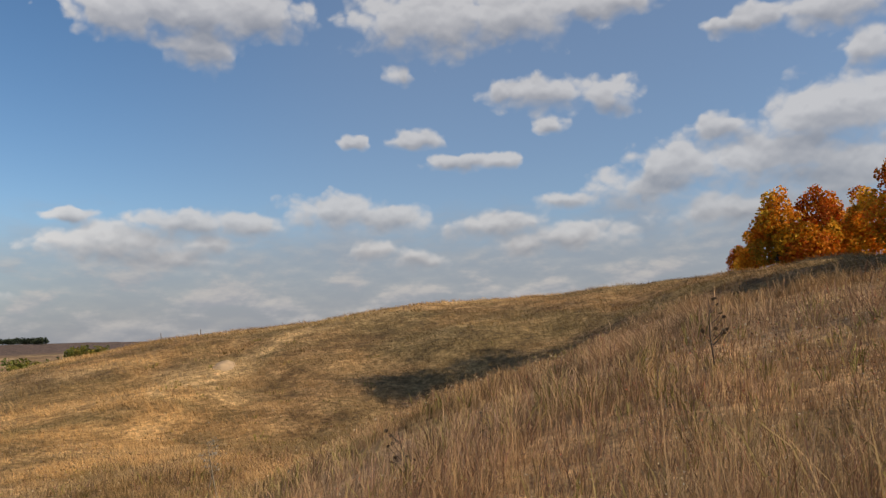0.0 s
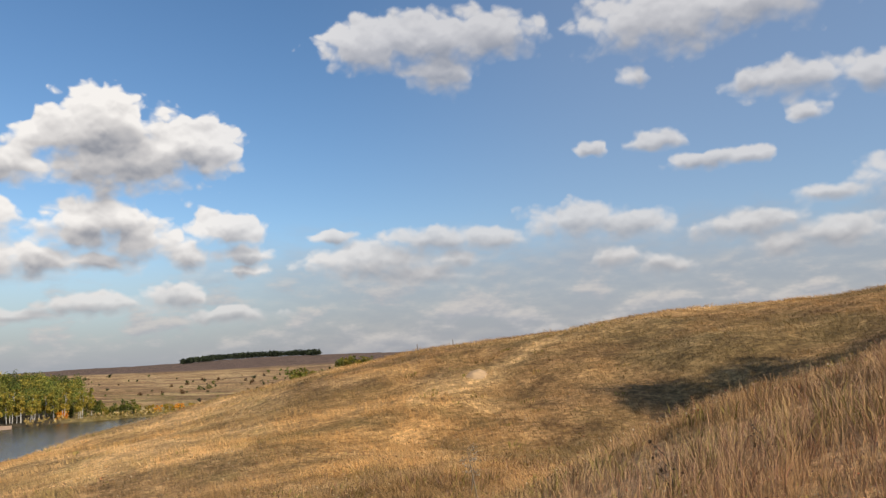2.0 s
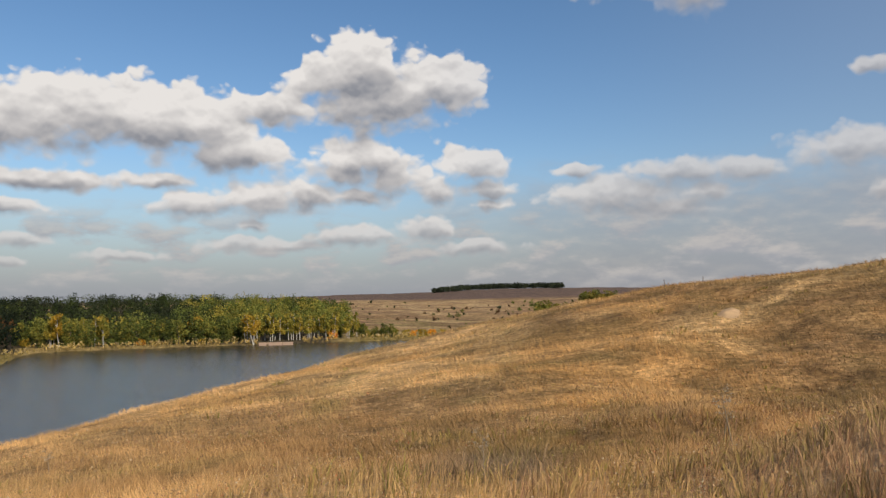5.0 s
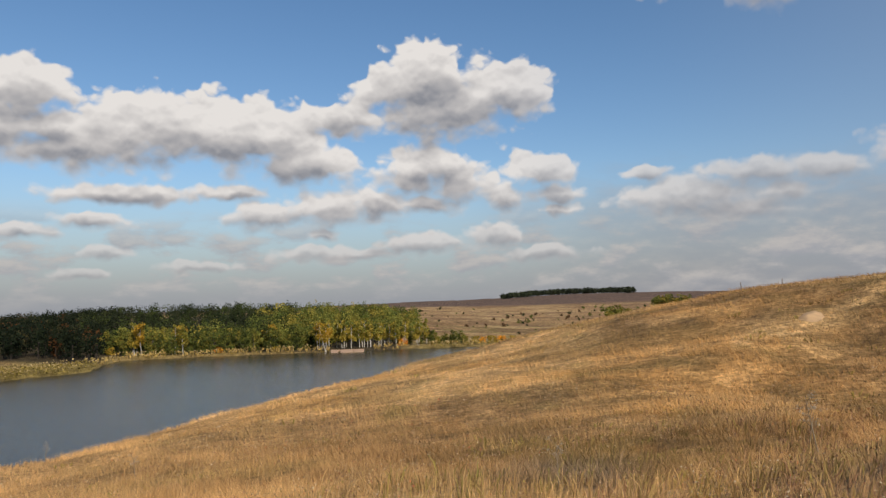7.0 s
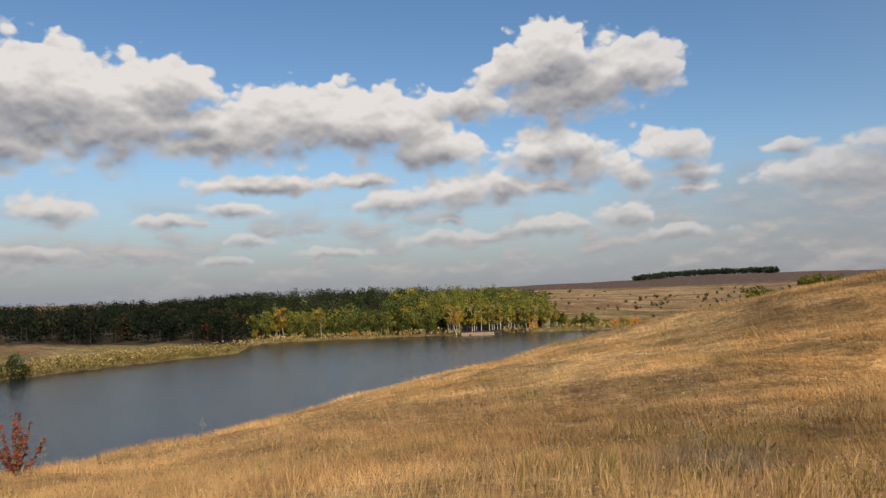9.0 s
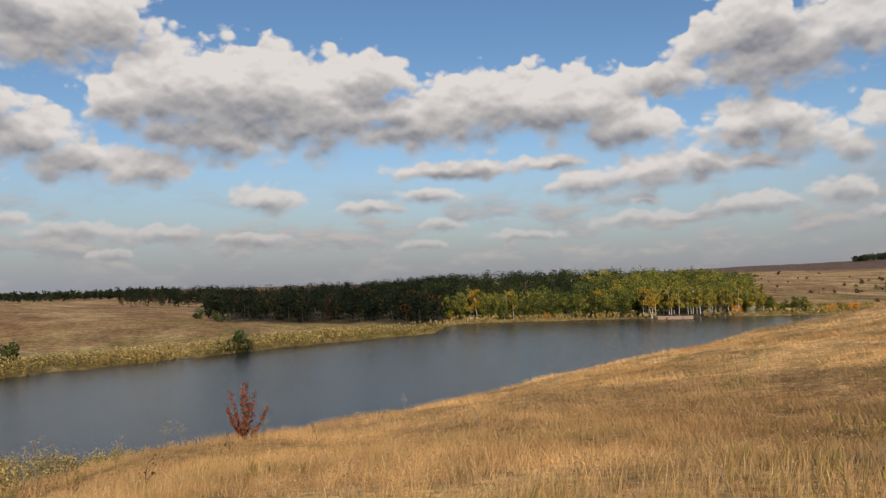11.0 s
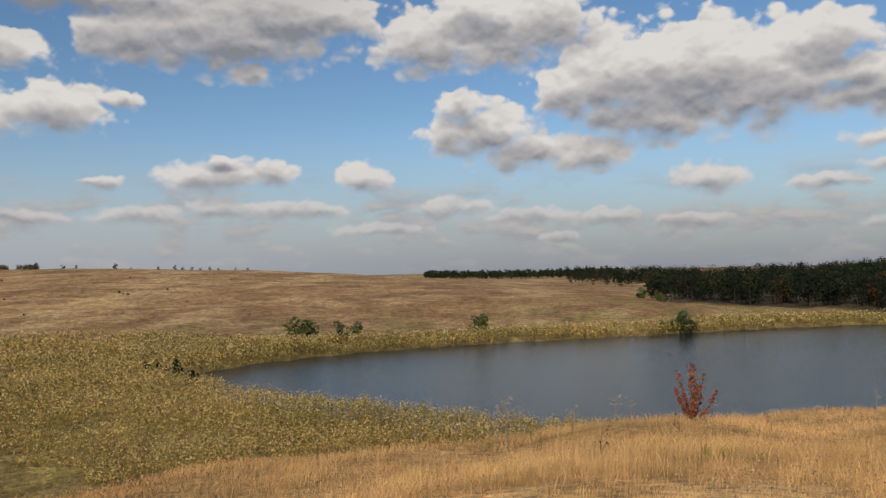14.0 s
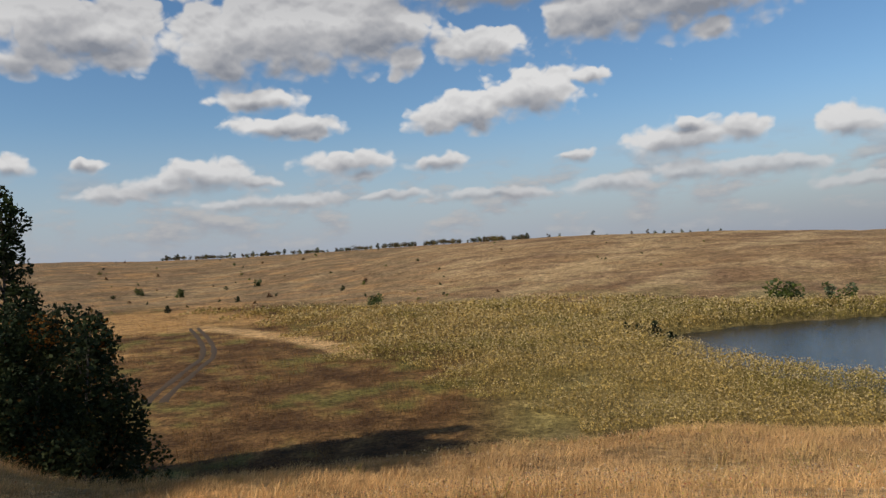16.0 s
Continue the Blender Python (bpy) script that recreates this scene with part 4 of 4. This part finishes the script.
grass("yellow_weeds", "yellow-green weeds and herbs on the near slope", 26000, -62, 12, 1.8, 30, 5, (0.2, 0.45), 0.005, 0.9, 1.6, 1.0,
      ((0.34, 0.26, 0.06), (0.24, 0.21, 0.05), 0.9), 0.47)
grass("green_weeds", "yellow-green late weeds scattered in the dry grass", 26000, -62, 136, 2.0, 100, 4, (0.22, 0.5), 0.007, 0.8, 1.3, 0.9,
      ((0.20, 0.19, 0.04), (0.30, 0.25, 0.05), 0.9), 0.55)

def seed_heads(name, label, n, az0, az1, r0, r1, seed):
    """Small dry leaves and seed heads in the upper part of the grass."""
    gen = np.random.default_rng(seed)
    az, r, x, y = spread_log(az0, az1, r0, r1, n, gen)
    keep = on_hill(az, r) & (fractal(x + 33, y, 5.0, 3) > 0.42)
    az, r, x, y = (v[keep] for v in (az, r, x, y))
    n = len(x)
    z = land(x, y) + gen.uniform(0.12, 0.55, n) * (1 - 0.4 * ease(r, 8, 30))
    picks = palette_pick([(0.42, 0.30, 0.16), (0.30, 0.17, 0.10), (0.22, 0.12, 0.08), (0.30, 0.24, 0.06), (0.46, 0.13, 0.06), (0.5, 0.40, 0.26)],
                         (4, 3, 3, 2, 0.6, 2), n, gen, 0.3)
    picks = blend(picks, cover(x, y), 0.5 * ease(r, 10, 30))
    v, f, t = leaf_cards(np.stack([x, y, z], -1), 0.011 * np.maximum(1.0, r / 5.0), gen, picks)
    return tagged(new(name, mesh_from(name, v, f, t, STEM)), label, "weeds", kind="stuff")


seed_heads("weed_seed_heads", "dry leaves and seed heads of weeds in the grass", 115000, -62, 136, 1.6, 50, 12)

# ---------------------------------------------------------------- reeds round the lake
def reed_height(az, r):
    """Height of the reeds, 0 where none grow."""
    near, far = np.interp(az, LAKE[:, 0], LAKE[:, 1]), np.interp(az, LAKE[:, 0], LAKE[:, 2])
    foot = table(HILL, az)[..., 6]
    depth = lake_depth(az, r)
    lake_span = (az > 6) & (az < 88.5)
    bank = np.where(az > 37.5, 12.0, 7.0)
    fringe = lake_span & (r > (near + far) / 2) & (depth < 1.0) & (depth > -bank)
    fringe &= ~((az > 18.4) & (az < 21.6))
    bed_near = (az > 42) & (az <= 88.5) & (r < (near + far) / 2) & (depth < 1.0) & (r > foot * 1.02)
    left = np.interp(r, [55, 70, 86, 118, 160, 290], [91, 98, 102.5, 110.5, 113, 121]) + 1.6 * np.sin(r / 6.0) + 1.2 * np.sin(r / 2.3)
    outer = np.interp(az, [78, 87, 95, 107, 121], [170, 182, 205, 218, 280])
    bed_far = (az > 88.5) & (az < left) & (r > 62) & (r < outer)
    bed_back = (az > 76) & (az <= 88.5) & (r > far) & (r < outer)
    tall = np.where(fringe, 2.3, 0.0)
    tall = np.where(fringe & (az < 37), 1.7, tall)
    edge = 0.35 + 0.65 * ease(np.minimum((left - az) * r * 0.0175, (r - foot * 1.02) * 2.5), 0, 9)
    return np.where(bed_near | bed_far | bed_back, 2.3 * edge, tall)


def reeds(name, label, n, az0, az1, r0, r1, seed):
    gen = np.random.default_rng(seed)
    az, r, x, y = spread_log(az0, az1, r0, r1, n, gen)
    tall = reed_height(az, r)
    keep = (tall > 0) & (fractal(x, y, 8.0, 3) + gen.normal(0, 0.06, n) > 0.33)
    az, r, x, y, tall = (v[keep] for v in (az, r, x, y, tall))
    n = len(x)
    tall = tall * gen.uniform(0.7, 1.12, n) * (0.8 + 0.4 * fractal(x, y, 14.0, 2))
    z = np.maximum(land(x, y), -0.3)
    greenish = ease(fractal(x + 900, y, 18.0, 3), 0.4, 0.65)
    tint = blend(REED * np.array((1.25, 1.2, 0.95)), np.array((0.22, 0.17, 0.042)), 0.8 * greenish) * gen.uniform(0.65, 1.35, (n, 1))
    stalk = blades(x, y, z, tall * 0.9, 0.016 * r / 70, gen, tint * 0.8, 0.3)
    tips = []
    for low, high, share, size, colour in ((0.4, 0.95, 1.0, 0.2, None), (0.55, 0.95, 1.0, 0.2, None), (0.88, 1.1, 0.9, 0.15, (0.46, 0.34, 0.155))):
        on = gen.random(n) < share
        k = int(on.sum())
        spot_at = np.stack([x[on] + gen.normal(0, 0.12, k), y[on] + gen.normal(0, 0.12, k), z[on] + tall[on] * gen.uniform(low, high, k)], -1)
        tone = tint[on] * gen.uniform(0.7, 1.3, (k, 1)) if colour is None else np.array(colour) * gen.uniform(0.75, 1.25, (k, 1))
        tips.append(leaf_cards(spot_at, size * np.maximum(0.8, r[on] / 90), gen, tone, 0.2))
    v, f = joined([(p[0], p[1]) for p in tips])
    v, f = joined([(stalk[0], stalk[1]), (v, np.concatenate([f[:, [0, 1, 2]], f[:, [0, 2, 3]]]))])
    t = np.concatenate([stalk[2]] + [p[2] for p in tips])
    return tagged(new(name, mesh_from(name, v, f, t, STEM)), label, "reeds", kind="stuff")


reeds("reed_bed", "dense yellow-green reed bed with pale plumes in the valley", 135000, 42, 124, 58, 300, 21)
reeds("shore_reeds", "belt of yellowing reeds along the lake's far shore", 80000, 6, 92, 140, 320, 22)

# ---------------------------------------------------------------- rough grass of the valley meadow
def meadow_grass(n, seed):
    gen = np.random.default_rng(seed)
    az, r, x, y = spread_log(90, 132, 50, 320, n, gen)
    keep = (reed_height(az, r) == 0) & ~on_hill(az, r)
    keep &= np.abs(az - np.interp(r, TRACK[:, 1], TRACK[:, 0])) * r * 0.0175 > 1.7
    az, r, x, y = (v[keep] for v in (az, r, x, y))
    n = len(x)
    clump = ease(fractal(x, y, 7.0, 3), 0.35, 0.7)
    tint = cover(x, y) * gen.uniform(0.85, 1.35, (n, 1)) * (0.7 + 0.6 * clump[:, None])
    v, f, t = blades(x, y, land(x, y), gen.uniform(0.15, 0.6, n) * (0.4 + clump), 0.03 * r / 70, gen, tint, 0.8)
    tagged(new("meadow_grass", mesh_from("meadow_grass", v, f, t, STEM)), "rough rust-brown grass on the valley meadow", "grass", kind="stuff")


meadow_grass(60000, 27)

# ---------------------------------------------------------------- bushes
def make_bush(name, seed, high, wide, leaves, leaf, palette, weights):
    return make_tree(name, seed, high, wide, 0.04, leaves, leaf, palette, weights, BARK, 0.05, 14, 0.06, 3, 0.35, 6)


willows = [make_bush("willow_bush", 81 + k, 4.2, 4.8, 900, 0.42, SILVERS + GREENS[:2] + DARKS[2:], (0.5, 1, 0.2, 2, 2, 1.5)) for k in range(2)]
plant(willows, [(66.9, 180, 1.15), (51.9, 192, 1.15), (79.2, 170, 1.35), (76.4, 170, 1.05), (53.2, 262, 0.8), (54.6, 268, 0.8), (108.8, 240, 0.95), (52.9, 191, 0.6),
                (122.4, 400, 1.0), (117.0, 415, 0.85), (124.9, 430, 0.9)],
      "willow bushes in the valley", "round grey-green willow bush in the valley grass", "bush")
thickets = [make_bush("green_bush", 91 + k, 3.6, 5.0, 800, 0.45, GREENS + YELLOWS[:1], (1, 2, 3, 1.5, 0.5, 0.3 + 0.7 * k)) for k in range(2)]
plant(thickets, [(0.8, 114, 0.62), (0.0, 115, 0.5), (-2.4, 113, 0.5), (-3.3, 113, 0.52), (-4.1, 113, 0.42), (13.4, 306, 0.9), (12.6, 306, 0.85), (11.8, 307, 0.9)],
      "green bushes on the slopes", "green bush with yellowing leaves behind the slope", "bush")
amber = [make_bush("autumn_bush", 95 + k, 2.6, 3.4, 420, 0.42, pal, (1, 1, 1)) for k, pal in enumerate([YELLOWS, FLAMES[:3]])]
plant(amber, [(10.9, 306, 1.1), (10.3, 309, 0.9), (9.6, 308, 1.1), (8.8, 309, 1.0), (8.0, 310, 1.0), (16.2, 300, 1.2), (25.4, 283, 0.7), (29.5, 284, 0.8),
              (36.6, 288, 1.0), (125.6, 46, 0.35), (7.0, 312, 0.9)],
      "autumn bushes", ["low bush with bright yellow autumn leaves", "low bush with orange autumn leaves"], "bush")
hulks = [make_bush("dark_bush", 98, 2.6, 3.2, 420, 0.36, DARKS + [(0.06, 0.045, 0.02)], (2, 2, 2, 2))]
plant(hulks, [(87.4, 126, 1.0), (88.3, 128, 0.9), (89.3, 127, 0.8), (86.5, 127, 0.7), (123.2, 300, 1.0), (90.3, 130, 0.8), (118.5, 330, 0.9)],
      "dark bushes in the marsh", "dark brown-green bush among the reeds", "bush")

scrub = [make_bush("scrub_bush", 101 + k, 1.9, 2.3, 130, 0.45, pal, w) for k, (pal, w) in enumerate(
    [(DARKS + GREENS[:1], (2, 2, 2, 2)), ([(0.13, 0.055, 0.02), (0.08, 0.05, 0.02)], (2, 1)), (GREENS[:3], (2, 2, 2))])]
g = np.random.default_rng(29)
spots = [(g.uniform(-2, 15), g.uniform(360, 700), 0.45 + 0.9 * g.random() ** 2) for _ in range(85)]
spots += [(g.uniform(82, 128), float(np.exp(g.uniform(math.log(250), math.log(620)))), g.uniform(0.25, 0.6)) for _ in range(60)]
spots += [(g.uniform(104, 128), g.uniform(330, 900), g.uniform(0.4, 1.2)) for _ in range(45)]
plant(scrub, spots, "scrub on the far hillsides", ["small dark bush on the far hillside", "small rusty bush on the far hillside", "small green bush on the far hillside"], "bush")

hedge = [make_tree("hedge_tree", 111 + k, 6.0, 5.0, 0.12, 150, 0.85, pal, w, BARK, 0.15, 9, 0.05, 1, 0.4, 3)
         for k, (pal, w) in enumerate([([(0.05, 0.055, 0.028), (0.075, 0.07, 0.035)], (2, 2)), (GREENS + YELLOWS[:1], (2, 2, 1, 1, 2, 1)), ([(0.06, 0.055, 0.03), (0.12, 0.09, 0.05)], (1, 2))])]
g = np.random.default_rng(31)
spots = [(az, 575 + g.uniform(0, 12), g.uniform(0.5, 0.75)) for az in (85.4, 86.0, 86.6, 87.2, 87.8, 88.3, 83.4, 84.2)]
spots += [(az, 560 + g.uniform(0, 20), g.uniform(0.45, 0.9)) for az in (89.4, 92.2, 94.6, 95.4, 97.0)]
spots += [(az + g.normal(0, 0.12), float(np.interp(az, [97, 106, 112, 124], [620, 720, 960, 1010])), g.uniform(0.5, 1.05) * float(np.interp(az, [97, 112], [0.8, 1.25])))
          for az in np.arange(97.5, 123.5, 0.55) + g.normal(0, 0.25, 48)]
plant(hedge, spots, "trees along the ridge", ["small dark tree on the far ridge", "small yellowing tree on the far ridge", "bare brownish tree on the far ridge"])

ridge = [(az, float(np.interp(az, [97, 106, 112, 124], [600, 700, 950, 1000])) + g.uniform(-15, 25)) for az in g.uniform(97, 123.5, 420) if math.sin(az * 1.9) > -0.8]
wood_stuff("hedgerow", "low scrubby hedgerow along the far ridge", ridge, [(0.06, 0.06, 0.03), (0.12, 0.09, 0.045), (0.17, 0.13, 0.04)], (3, 4, 2), 5.0, 6.0, 50, 0.8, 33)

# ---------------------------------------------------------------- the red bush by the water
def red_bush(az, r):
    gen = np.random.default_rng(41)
    root = tagged(new("red_bush"), "young bush with brick-red autumn leaves above the lake", "bush")
    stems, places = [], []
    for k in range(11):
        a, out = k * 2.4 + gen.normal(0, 0.2), ((k + 0.4) / 11) ** 0.75
        tall = 2.75 - 1.6 * out + gen.normal(0, 0.1)
        tip = np.array([math.cos(a) * out * 1.25, math.sin(a) * out * 1.25, tall])
        knee = tip * np.array([0.55, 0.55, 0.42])
        line = [np.array([0, 0, -0.1]), knee * 0.5, knee, (knee + tip) / 2, tip]
        stems.append(tube(line, [0.025, 0.02, 0.015, 0.01, 0.005], 5))
        for u in gen.uniform(0.22, 1.0, 75):
            p = np.array([np.interp(u, np.linspace(0, 1, 5), [q[i] for q in line]) for i in range(3)])
            places.append(p + gen.normal(0, 0.05, 3))
    v, f = joined(stems)
    part("stems", mesh_from("stems", v, f, None, BARK, True), root, "thin dark stems")
    reds = palette_pick([(0.36, 0.095, 0.04), (0.25, 0.06, 0.03), (0.38, 0.15, 0.06), (0.16, 0.12, 0.03)], (4, 3, 2, 1), len(places), gen)
    v, f, t = leaf_cards(np.array(places), 0.115, gen, reds)
    part("foliage", mesh_from("foliage", v, f, t, LEAF), root)
    set_down(root, az, r, 1.05, 0.4)


red_bush(51.5, 37.0)

# ---------------------------------------------------------------- dead weeds that stand out of the grass
DRY = plain("dry_stalk", (0.26, 0.20, 0.13), 0.9, 0.3, 8.0)
DARK_DRY = plain("dark_dry_stalk", (0.09, 0.06, 0.04), 0.9, 0.3, 8.0)


def dry_weed(seed, high, mat, umbel):
    """A dead stalk with side twigs and small seed heads."""
    gen = np.random.default_rng(seed)
    root = new("dry_weed")
    twigs, heads = [], []
    top = np.array([gen.normal(0, 0.06) * high, gen.normal(0, 0.06) * high, high])
    twigs.append(tube([np.array([0, 0, -0.1]), top * 0.5 + gen.normal(0, 0.02, 3), top], [0.012 * high + 0.004, 0.009 * high + 0.003, 0.004], 5))
    for k in range(9):
        u = gen.uniform(0.45 if umbel else 0.25, 0.97)
        a = gen.uniform(0, 2 * math.pi)
        start = top * u
        end = start + np.array([math.cos(a), math.sin(a), 0.9]) * high * gen.uniform(0.12, 0.24)
        twigs.append(tube([start, (start + end) / 2 + np.array([0, 0, -0.01]), end], [0.006, 0.005, 0.003], 4))
        for m in range(7 if umbel else 4):
            heads.append(end + gen.normal(0, 0.035 * high if umbel else 0.02, 3) * np.array([1, 1, 0.4]))
    v, f = joined(twigs)
    part("stalk", mesh_from("stalk", v, f, None, mat, True), root)
    tone = np.array((0.34, 0.28, 0.20)) if umbel else np.array((0.13, 0.085, 0.05))
    v, f, t = leaf_cards(np.array(heads), 0.055, gen, tone * gen.uniform(0.7, 1.3, (len(heads), 1)))
    tagged(part("seed_heads", mesh_from("seed_heads", v, f, t, STEM), root), kind="stuff")
    return root


pale_weed, dark_weed = dry_weed(3, 1.6, DRY, True), dry_weed(6, 1.0, DARK_DRY, False)
plant([pale_weed], [(64.6, 33.5, 1.25), (65.6, 33.8, 1.0), (63.4, 34.5, 0.9), (57.0, 38, 0.85), (55.8, 39, 0.8), (50.0, 41, 0.7), (40.3, 47, 0.7), (-12.0, 20.4, 0.9), (-11.2, 20.8, 0.7),
                    (5.2, 15, 0.6), (71, 33, 0.8), (60, 36, 0.7), (34.6, 30, 0.6)],
      "dead umbel stalks", "dead pale umbel stalk with dry seed heads", "weed")
plant([dark_weed], [(-46.7, 11.7, 1.0), (-25, 9, 0.7), (52.6, 30, 0.9), (58.0, 24, 1.0), (46.5, 35, 0.8), (113.0, 27, 0.9), (116.5, 27.5, 0.8), (119.5, 28, 0.9), (103, 28, 0.6), (-31, 10, 0.5),
                    (97.0, 22, 0.7), (62.5, 28, 0.7)],
      "dark dead weeds", "dark dead weed stalk standing in the grass", "weed")

# ---------------------------------------------------------------- small things
BEACH_TAN = plain("beach_tan", (0.42, 0.285, 0.185), 0.9, 0.2, 1.5, 0.3)
CHALK = plain("pale_clay", (0.50, 0.325, 0.17), 0.95, 0.3, 2.0, 0.6)


def block(bm, x0, x1, y0, y1, z0, z1, top_in=0.0, slope=0.0):
    """A block with its top drawn in and sloped towards y0."""
    low = [bm.verts.new(c) for c in ((x0, y0, z0), (x1, y0, z0), (x1, y1, z0), (x0, y1, z0))]
    i = top_in
    high = [bm.verts.new(c) for c in ((x0 + i, y0 + i, z1 - slope), (x1 - i, y0 + i, z1 - slope), (x1 - i, y1 - i, z1), (x0 + i, y1 - i, z1))]
    bm.faces.new(low[::-1])
    bm.faces.new(high)
    for k in range(4):
        bm.faces.new((low[k], low[(k + 1) % 4], high[(k + 1) % 4], high[k]))


def landing(az, r):
    """A low tan beach at the water's edge, made up of sloping slabs with a gap between them."""
    root = tagged(new("beach_slabs"), "low tan beach sloping into the lake, built from slabs", "landing")
    for x0, x1, lift in ((-5.9, -3.2, 0.0), (-2.5, 2.2, 0.08), (2.3, 5.9, 0.02)):
        bm = bmesh.new()
        block(bm, x0, x1, -3.6, 3.4, -1.0, 0.55 + lift, 0.06, 0.5)
        bmesh.ops.bevel(bm, geom=bm.edges[:], offset=0.05, segments=1, affect="EDGES")
        part_bm("slab", bm, BEACH_TAN, root)
    bm = bmesh.new()
    block(bm, -6.1, 6.1, 3.45, 3.9, -1.0, 0.68, 0.04)
    bmesh.ops.bevel(bm, geom=bm.edges[:], offset=0.04, segments=1, affect="EDGES")
    part_bm("back_wall", bm, BEACH_TAN, root, "low tan block along the back of the beach")
    a = radians(az)
    root.matrix_basis = Matrix.LocRotScale((-r * math.sin(a), r * math.cos(a), 0.05), Euler((0, 0, a)), None)


landing(20.3, 279.5)


def stake(seed, high):
    root = new("fence_stake")
    lean = 0.04 * (seed - 1)
    v, f = tube([(0, 0, -0.3), (lean, 0.02, high * 0.5), (2 * lean, 0.03, high)], [0.05, 0.048, 0.04], 7)
    part("post", mesh_from("post", v, f, None, WOOD, True), root)
    v, f = tube([(2 * lean, 0.03, high - 0.01), (2 * lean, 0.03, high + 0.03), (2 * lean, 0.03, high + 0.05)], [0.041, 0.03, 0.004], 7)
    part("tip", mesh_from("tip", v, f, None, WOOD, True), root)
    return root


for k, (az, r, high) in enumerate(((-8.0, 97, 1.0), (-10.6, 96, 0.9), (-5.4, 98, 0.7))):
    set_down(tagged(stake(k, high), "weathered wooden stake on the hill's crest", "stake", "stakes on the crest"), az, r)


def outcrop(az, r):
    """A worn bare patch of pale clay on the slope, with a few stones."""
    gen = np.random.default_rng(9)
    x0, y0, z0 = on_land(az, r)
    a = radians(az)
    u = np.linspace(-1, 1, 15)
    s, t = np.meshgrid(u, u, indexing="ij")
    edge = 1 + 0.25 * (fractal(s * 40, t * 40, 18.0, 3) - 0.5)
    px, py = s * 1.0 * edge, t * 1.9 * edge
    x, y = x0 + px * math.cos(a) - py * math.sin(a), y0 + px * math.sin(a) + py * math.cos(a)
    z = land(x, y) + 0.3 * (1 - np.clip(s**2 + t**2, 0, 1.6)) + 0.5 * (fractal(x * 9, y * 9, 9.0, 3) - 0.55)
    i, j = np.meshgrid(np.arange(14), np.arange(14), indexing="ij")
    faces = np.stack([i * 15 + j, (i + 1) * 15 + j, (i + 1) * 15 + j + 1, i * 15 + j + 1], -1).reshape(-1, 4)
    tagged(new("clay_bank", mesh_from("clay_bank", np.stack([x, y, z], -1).reshape(-1, 3), faces, None, CHALK, True)),
           "bare patch of pale clay on the grassy slope", "clay", kind="structure")


outcrop(-12.3, 67.5)

SOIL = plain("bare_track_soil", (0.085, 0.055, 0.03), 0.95, 0.35, 0.8, 0.5)


def rut(offset):
    """One wheel rut of the field track, draped over the meadow."""
    r = np.geomspace(96, 212, 70)
    az = np.interp(r, TRACK[:, 1], TRACK[:, 0])
    for _ in range(4):
        az = np.convolve(np.pad(az, 2, "edge"), np.ones(5) / 5, "valid")
    a = np.radians(az)
    x, y = -np.sin(a) * r, np.cos(a) * r
    along = np.stack([np.gradient(x), np.gradient(y)], -1)
    along /= np.linalg.norm(along, axis=1, keepdims=True)
    side = np.stack([-along[:, 1], along[:, 0]], -1)
    verts = []
    for k, w in enumerate((-0.5, -0.24, 0.24, 0.5)):
        wob = 0.07 * np.sin(r * 0.37 + k) + 0.05 * np.sin(r * 0.9 + 2 * k)
        px, py = x + side[:, 0] * (offset + w + wob), y + side[:, 1] * (offset + w + wob)
        verts.append(np.stack([px, py, land(px, py) + (0.0 if k in (0, 3) else 0.05)], -1))
    verts = np.concatenate(verts)
    i, j = np.meshgrid(np.arange(3), np.arange(69), indexing="ij")
    faces = np.stack([i * 70 + j, i * 70 + j + 1, (i + 1) * 70 + j + 1, (i + 1) * 70 + j], -1).reshape(-1, 4)
    tagged(new("wheel_track", mesh_from("wheel_track", verts, faces, None, SOIL, True)), "worn dark wheel rut through the brown meadow", "track", kind="structure")


rut(-0.95)
rut(0.95)
